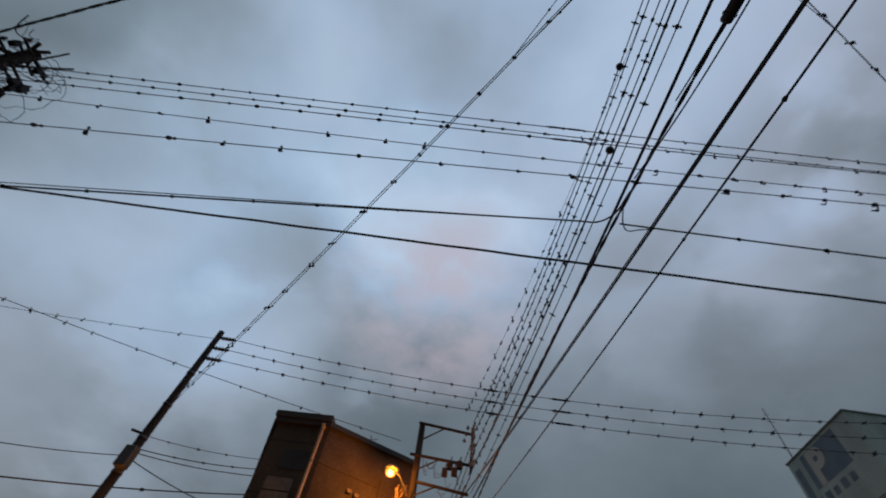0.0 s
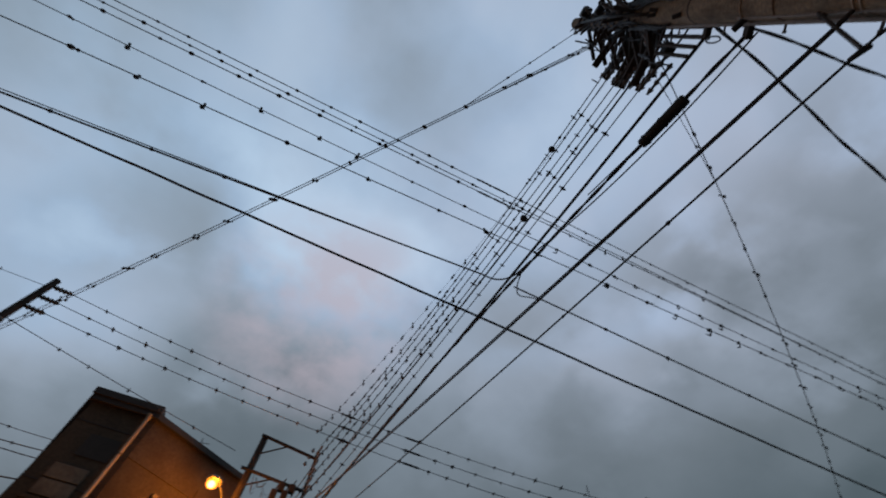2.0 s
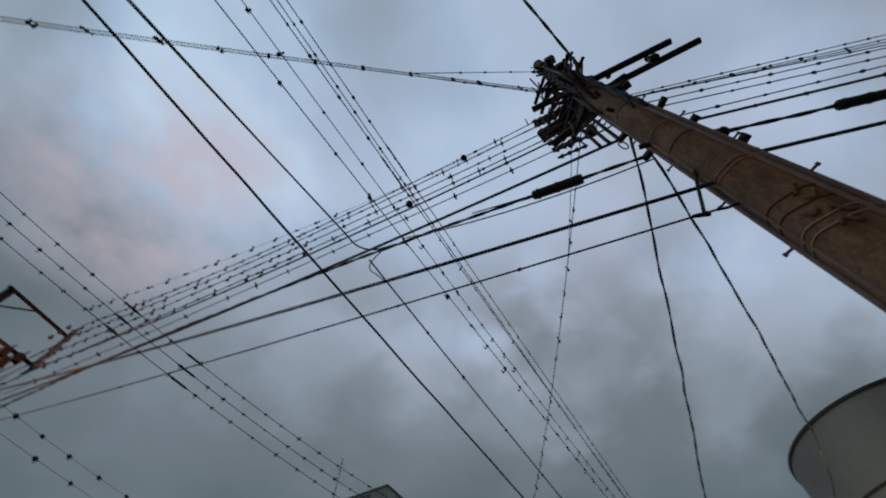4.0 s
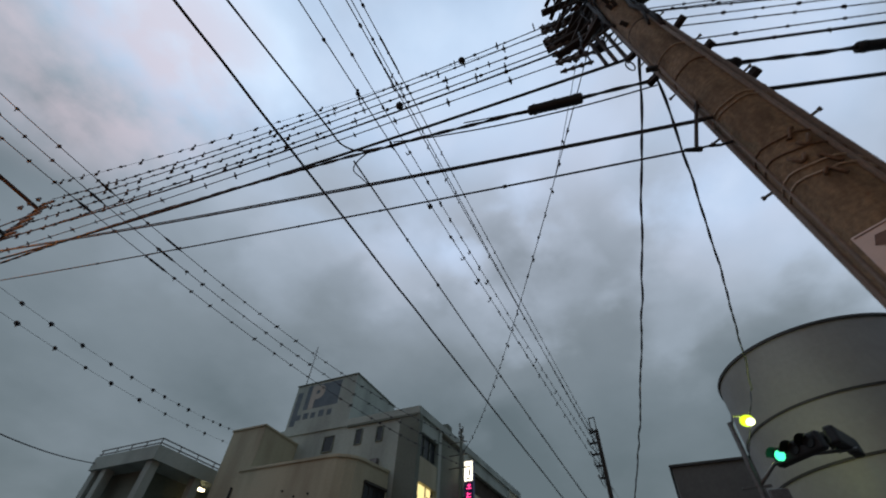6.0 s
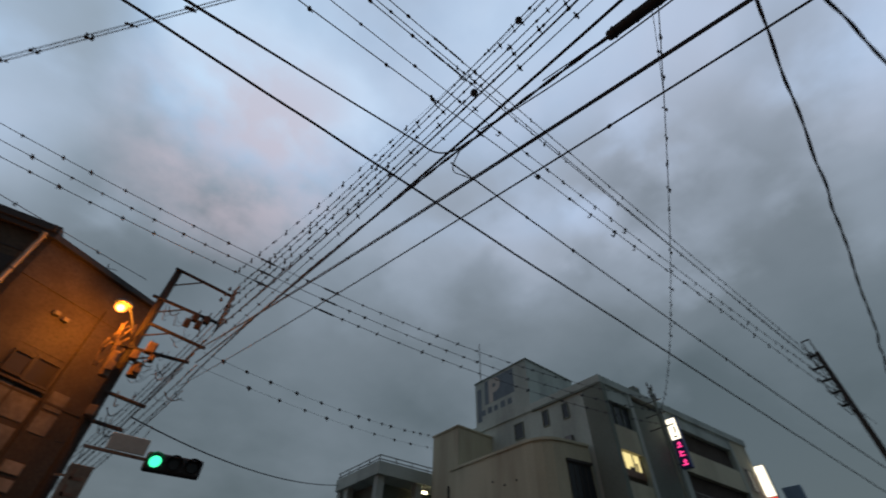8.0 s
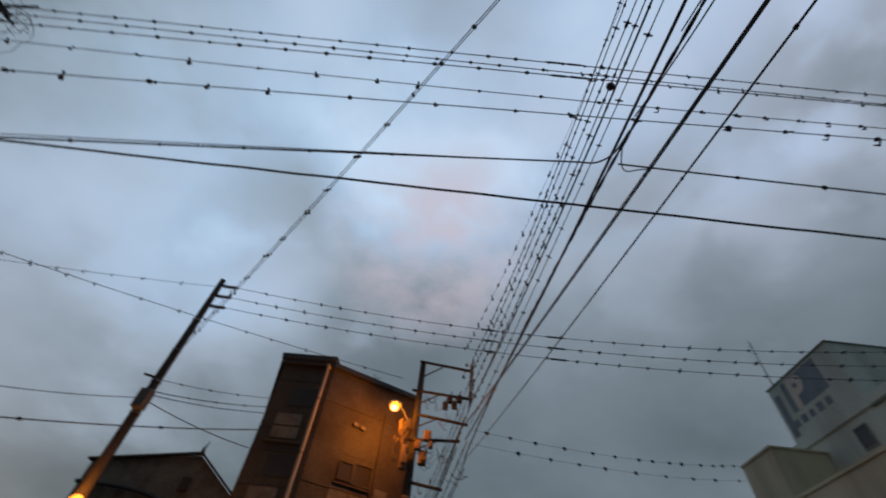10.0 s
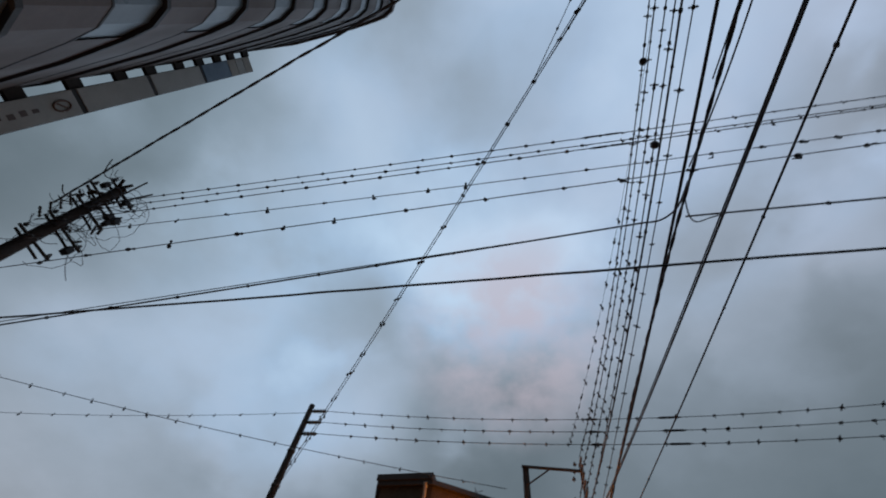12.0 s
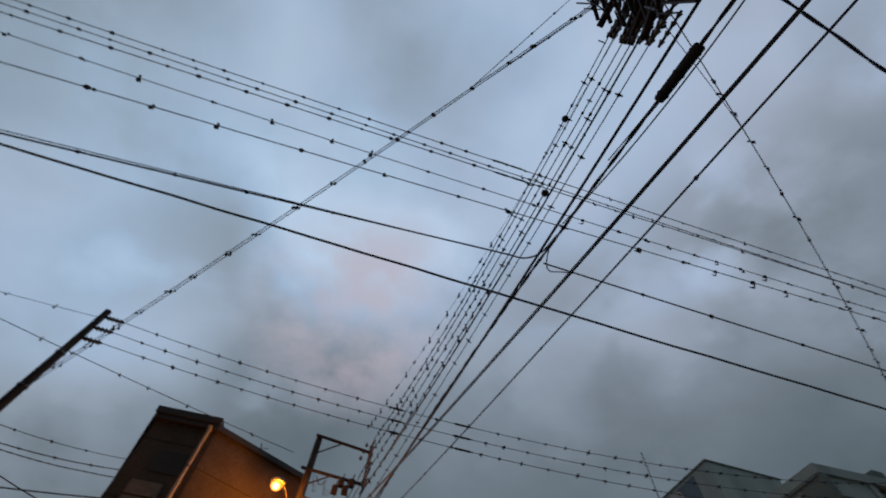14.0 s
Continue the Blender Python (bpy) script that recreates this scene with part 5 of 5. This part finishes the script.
stair = tagged(holder("stair_tower"), "cream rendered stair tower beside the annex", "building")
part("wall", box((16.52, 19.3, 0), (19.28, 21.7, 11.9)), CREAM, stair)
part("coping", box((16.46, 19.24, 11.9), (19.28, 21.76, 12.0)), CREAM, stair)
part("downpipe", rod((16.46, 20.1, 8.8), (16.46, 20.1, 0.1), 0.06, None, 10), DARK_TRIM_AND_SHADE, stair)

car_park = tagged(holder("car_park"), "grey car park with open decks and roof railing", "building")
g = (13.7, 23.2)
part("wall", prism([(13.7, 28.2), (13.7, 23.2), (18.6, 23.0), (18.6, 28.2)], 0, 6.0), CONCRETE, car_park)
part("deck", prism([(13.65, 28.2), (13.65, 23.1), (18.6, 22.9), (18.6, 28.2)], 6.0, 6.9), CONCRETE, car_park)
part("back_wall", prism([(14.6, 28.2), (14.6, 24.6), (18.6, 24.4), (18.6, 28.2)], 6.9, 9.55), DARK_CONCRETE, car_park)
for x, y in ((13.75, 23.25), (13.75, 26.8), (13.75, 27.7), (16.4, 23.1), (18.3, 23.05)):
    part("column", box((x, y, 6.9), (x + 0.45, y + 0.45, 9.6), 0.02), CONCRETE, car_park)
part("roof", prism([(13.6, 28.2), (13.6, 23.05), (18.6, 22.85), (18.6, 28.2)], 9.55, 10.25), CONCRETE, car_park)
for z in (10.4, 10.62):
    part("railing", add_bar(bar((13.7, 28.2, z), (13.7, 23.2, z), 0.05), (13.7, 23.2, z), (18.5, 23.0, z), 0.05), STEEL, car_park)
for i in range(5):
    part("railing_post", rod((13.7, 23.2 + 1.2 * i, 10.2), (13.7, 23.2 + 1.2 * i, 10.64), 0.03, None, 8), STEEL, car_park)
for i in range(1, 5):
    part("railing_post", rod((13.7 + 1.15 * i, 23.2 - 0.05 * i, 10.2), (13.7 + 1.15 * i, 23.2 - 0.05 * i, 10.64), 0.03, None, 8), STEEL, car_park)
part("lower_railing", add_bar(add_bar(bmesh.new(), (14.4, 22.6, 7.05), (18.4, 22.4, 7.05), 0.06), (14.4, 22.6, 6.7), (18.4, 22.4, 6.7), 0.06), WHITE_PAINT, car_park)
deck_lamp = tagged(holder("deck_lamp", (17.05, 23.2, 9.15)), "small bright lamp under the car park roof", "lamp")
part("housing", box((-0.2, -0.08, 0.1), (0.2, 0.08, 0.2), 0.01), STEEL, deck_lamp)
part("tube", box((-0.22, -0.1, 0.0), (0.22, 0.1, 0.1), 0.02), glowing("warm_white_tube", (1.0, 0.85, 0.5), 6.0), deck_lamp, "glowing warm tube")

# ---- round building and its neighbours ----
RC, RR = Vector((18.9, -6.5, 0)), 3.45
drum = tagged(holder("round_building", RC), "round grey building clad in smooth metal panels", "building")
steps = 48
for z0, z1 in ((-0.1, 4.85), (4.88, 6.85), (6.88, 8.62), (8.65, 10.9)):
    part("panel_band", rod((0, 0, z0), (0, 0, z1), RR, None, 96), METAL_GREY, drum)
for z in (4.865, 6.865, 8.635):
    part("joint", rod((0, 0, z - 0.035), (0, 0, z + 0.035), RR + 0.03, None, 96), DARK_TRIM_AND_SHADE, drum)
part("rim", rod((0, 0, 10.9), (0, 0, 11.0), RR + 0.05, None, 96), DARK_TRIM_AND_SHADE, drum)
block = tagged(holder("dark_building"), "low dark flat-roofed building beyond the round one", "building")
part("wall", box((26.0, -12.0, 0), (36.0, -0.45, 10.7)), DIM_PANEL, block)
part("string_course", box((25.94, -12.04, 8.1), (36.0, -0.42, 8.25), 0.02), DARK_TRIM_AND_SHADE, block)
part("coping", box((25.9, -12.1, 10.7), (36.1, -0.35, 10.82)), DARK_TRIM_AND_SHADE, block)
part("side_sign", box((33.5, 8.2, 0), (33.7, 9.2, 9.8), 0.02), SIGN_BLUE, block)

# signals and lamp across the street
mast = tagged(holder("signal_mast", (12.6, -1.9, 0)), "steel mast carrying a traffic signal and lamp", "signal mast")
part("post", rod((0, 0, -0.05), (0, 0, 6.9), 0.08, 0.06, 16), STEEL, mast)
part("arm", tube([(0, 0, 5.4), (0.05, -0.5, 5.85), (0.1, -1.3, 6.0), (0.1, -2.2, 6.0)], 0.04, 8), STEEL, mast)
for z in (4.6, 5.0, 5.4):
    part("bracket", bar((0, -0.25, z), (0, 0.35, z), 0.05), STEEL, mast)
part("control_box", box((-0.15, -0.5, 4.7), (0.15, -0.12, 5.3), 0.03), STEEL, mast)


def traffic_signal(place, heading, label):
    """A three-lens horizontal signal with the green lens lit, facing its local -y."""
    s = tagged(holder("traffic_signal", place), label, "traffic signal", "traffic signals")
    s.rotation_euler = (0, 0, radians(heading))
    part("housing", box((-0.62, -0.10, -0.2), (0.62, 0.12, 0.2), 0.05), RUBBER, s)
    for x, mat, note in ((-0.4, GREEN_LIGHT, "lit green lens"), (0.0, GLASS, "unlit amber lens"), (0.4, GLASS, "unlit red lens")):
        part("lens", rod((x, -0.10, 0), (x, -0.13, 0), 0.125, 0.115, 24), mat, s, note)
        bm = bmesh.new()
        pts = [(x + 0.17 * math.cos(a), 0.17 * math.sin(a)) for a in (math.pi * i / 12 for i in range(13))]
        for (x0, z0), (x1, z1) in zip(pts, pts[1:]):
            v = [bm.verts.new(p) for p in ((x0, -0.10, z0), (x1, -0.10, z1), (x1, -0.34, z1 - 0.02), (x0, -0.34, z0 - 0.02))]
            bm.faces.new(v)
        bmesh.ops.solidify(bm, geom=bm.faces[:], thickness=0.012)
        part("visor", bm, RUBBER, s)
    return s


traffic_signal((1.72, 12.4, 4.86), -8, "black traffic signal showing green on a mast arm")
part("arm", bar((-1.9, 0.15, 0.12), (-0.6, 0.1, 0.05), 0.06, 0.06), STEEL, bpy.data.objects["traffic_signal"])
board = tagged(link_mesh("street_board", box((0.25, 12.42, 4.93), (1.05, 12.46, 5.28), 0.01), SHEET_LIGHT), "pale blank board fixed to the signal arm", "sign")
traffic_signal((12.4, -2.95, 6.02), -138, "black traffic signal showing green across the street")
traffic_signal((12.75, -3.95, 6.2), 150, "black traffic signal turned to the other street")
lamp_head = tagged(holder("street_lamp", (13.2, -2.4, 7.15)), "yellow-green glowing street lamp on the signal mast", "street lamp", "street lamps")
part("arm", tube([(-0.6, 0.5, -0.4), (-0.4, 0.35, 0.0), (0.0, 0.0, 0.15)], 0.03, 8), STEEL, lamp_head)
bm = bmesh.new()
bmesh.ops.create_uvsphere(bm, u_segments=16, v_segments=10, radius=0.17, matrix=Matrix.Diagonal((1.2, 1.0, 0.8, 1)))
globe = part("globe", bm, YELLOWISH, lamp_head, "glowing yellow-green globe")
globe.visible_shadow = False
bm = bmesh.new()
bmesh.ops.create_uvsphere(bm, u_segments=14, v_segments=8, radius=0.12, matrix=Matrix.Translation((-0.09, -0.04, -0.07)) @ Matrix.Diagonal((1.1, 1.0, 0.8, 1)))
part("lamp", bm, glowing("pale_lamp_core", (0.9, 1.0, 0.55), 2.2), globe, "nearly white glowing core").visible_shadow = False

# ---- apartment tower on the near corner ----
tower = tagged(holder("apartment_tower"), "taupe tower block with rounded corner, glass bands and dark ledges", "building")
edge = [(-6.0, -26.0), (-6.0, -1.9), (-6.06, -1.5), (-6.25, -1.15), (-6.7, -0.92), (-7.4, -0.80), (-9.0, -0.62), (-13.0, -0.38), (-16.0, -0.50), (-32.0, -1.35)]
part("core", prism([*[(x - 0.12, y - 0.12) for x, y in edge], (-32.0, -26.0)], 0, 31.0), TAUPE, tower)


def ring(out, z0, z1, thick=0.3, first=0, last=99):
    """A band that follows the tower's street edge, out metres proud of it."""
    pts = [Vector((x, y, 0)) for x, y in edge][first:last]
    outer, inner = [], []
    for i, p in enumerate(pts):
        d = (pts[min(i + 1, len(pts) - 1)] - pts[max(i - 1, 0)]).normalized()
        n = Vector((d.y, -d.x, 0))
        outer.append(p + n * out)
        inner.append(p + n * (out - thick))
    bm = bmesh.new()
    rows = [[bm.verts.new(p + Vector((0, 0, z))) for p in some] for some, z in ((outer, z0), (outer, z1), (inner, z1), (inner, z0))]
    for r, q in zip(rows, rows[1:] + rows[:1]):
        for i in range(len(pts) - 1):
            bm.faces.new((r[i], r[i + 1], q[i + 1], q[i]))
    bmesh.ops.recalc_face_normals(bm, faces=bm.faces)
    return bm


for k in range(-3, 7):
    z = 10.4 + 3.0 * k
    part("ledge", ring(0.10, z, z + 0.11), DARK_TRIM_AND_SHADE, tower, "dark projecting ledge")
    part("spandrel_band", ring(0.05, z + 0.11, z + 1.70), TAUPE, tower)
    part("trim_line", ring(0.06, z + 1.69, z + 1.74), DARK_TRIM_AND_SHADE, tower)
    glass = part("glass_band", ring(0.0, z + 1.74, z + 3.0, 0.3, 0, 6), BLUE_GLASS, tower, "blue-grey window band")
    part("wall_band", ring(0.03, z + 1.74, z + 3.0, 0.3, 5), TAUPE, tower)
    for y in range(2, 26, 2):
        part("mullion", box((-6.0, -y - 0.03, z + 1.74), (-5.95, -y + 0.03, z + 3.0)), DARK_TRIM_AND_SHADE, glass)
part("parapet", ring(0.18, 30.9, 31.5), TAUPE, tower)

board = tagged(holder("vertical_signboard", (-13.0, 0.0, 0)), "tall vertical signboard of blank grey panels on the tower", "sign")
part("frame", box((-0.28, -0.06, 7.0), (0.0, 0.70, 24.95), 0.02), DARK_TRIM_AND_SHADE, board)
for z0, z1, mat, note in ((7.1, 14.05, SIGN_GREY, ""), (14.25, 17.3, SIGN_GREY, ""), (17.5, 20.55, SIGN_GREY, ""), (20.75, 22.8, SIGN_BLUE, "blue panel"), (22.84, 23.5, SHEET_LIGHT, ""), (23.54, 24.2, SIGN_GREY, ""), (24.24, 24.9, SHEET_LIGHT, "")):
    part("panel", box((-0.2, -0.04, z0), (0.03, 0.68, z1), 0.01), mat, board, note)
oval = [Vector((0.04, 0.34 + 0.15 * math.cos(t), 13.5 + 0.28 * math.sin(t))) for t in (2 * math.pi * i / 20 for i in range(21))]
part("emblem", add_bar(tube(oval, 0.03, 6), (0.04, 0.26, 13.38), (0.04, 0.42, 13.62), 0.04), BROWN_INK, board, "dark oval emblem")
for i in range(12):
    part("text_bar", box((0.03, 0.24 + 0.03 * (i % 2), 8.6 + 0.36 * i), (0.036, 0.42 - 0.02 * (i % 3), 8.80 + 0.36 * i)), TAUPE, board)
for z in (8.0, 10.4, 12.2, 14.1, 16.0, 17.5, 19.2, 20.6, 22.0, 23.2, 24.6):
    part("bracket", box((-0.2, -0.45, z), (-0.05, -0.05, z + 0.55), 0.01), RUSTY, board)

entrance = tagged(holder("entrance_lamp", (-5.85, -2.6, 2.9)), "warm wall lamp at the tower entrance", "lamp")
part("bracket", bar((0, 0, 0.1), (0.45, 0, 0.2), 0.05), STEEL, entrance)
bm = bmesh.new()
bmesh.ops.create_uvsphere(bm, u_segments=12, v_segments=8, radius=0.14, matrix=Matrix.Translation((0.55, 0, 0.05)))
part("globe", bm, glowing("warm_globe", (1.0, 0.62, 0.3), 4.0), entrance, "glowing warm globe").visible_shadow = False

notice = tagged(holder("hanging_board", (0.05, 12.58, 3.55)), "pale vertical board with dark strokes below the signal", "sign")
part("panel", box((-0.22, -0.02, 0.0), (0.22, 0.02, 1.0), 0.01), TAN_PANEL, notice)
for z in (0.1, 0.4, 0.7):
    part("text_bar", add_box(box((-0.12, -0.028, z), (0.12, -0.022, z + 0.06)), (-0.12, -0.028, z), (-0.06, -0.022, z + 0.2)), BROWN_INK, notice)
part("bracket", bar((-0.4, 0.3, 0.8), (0.0, 0.03, 0.8), 0.04), STEEL, notice)
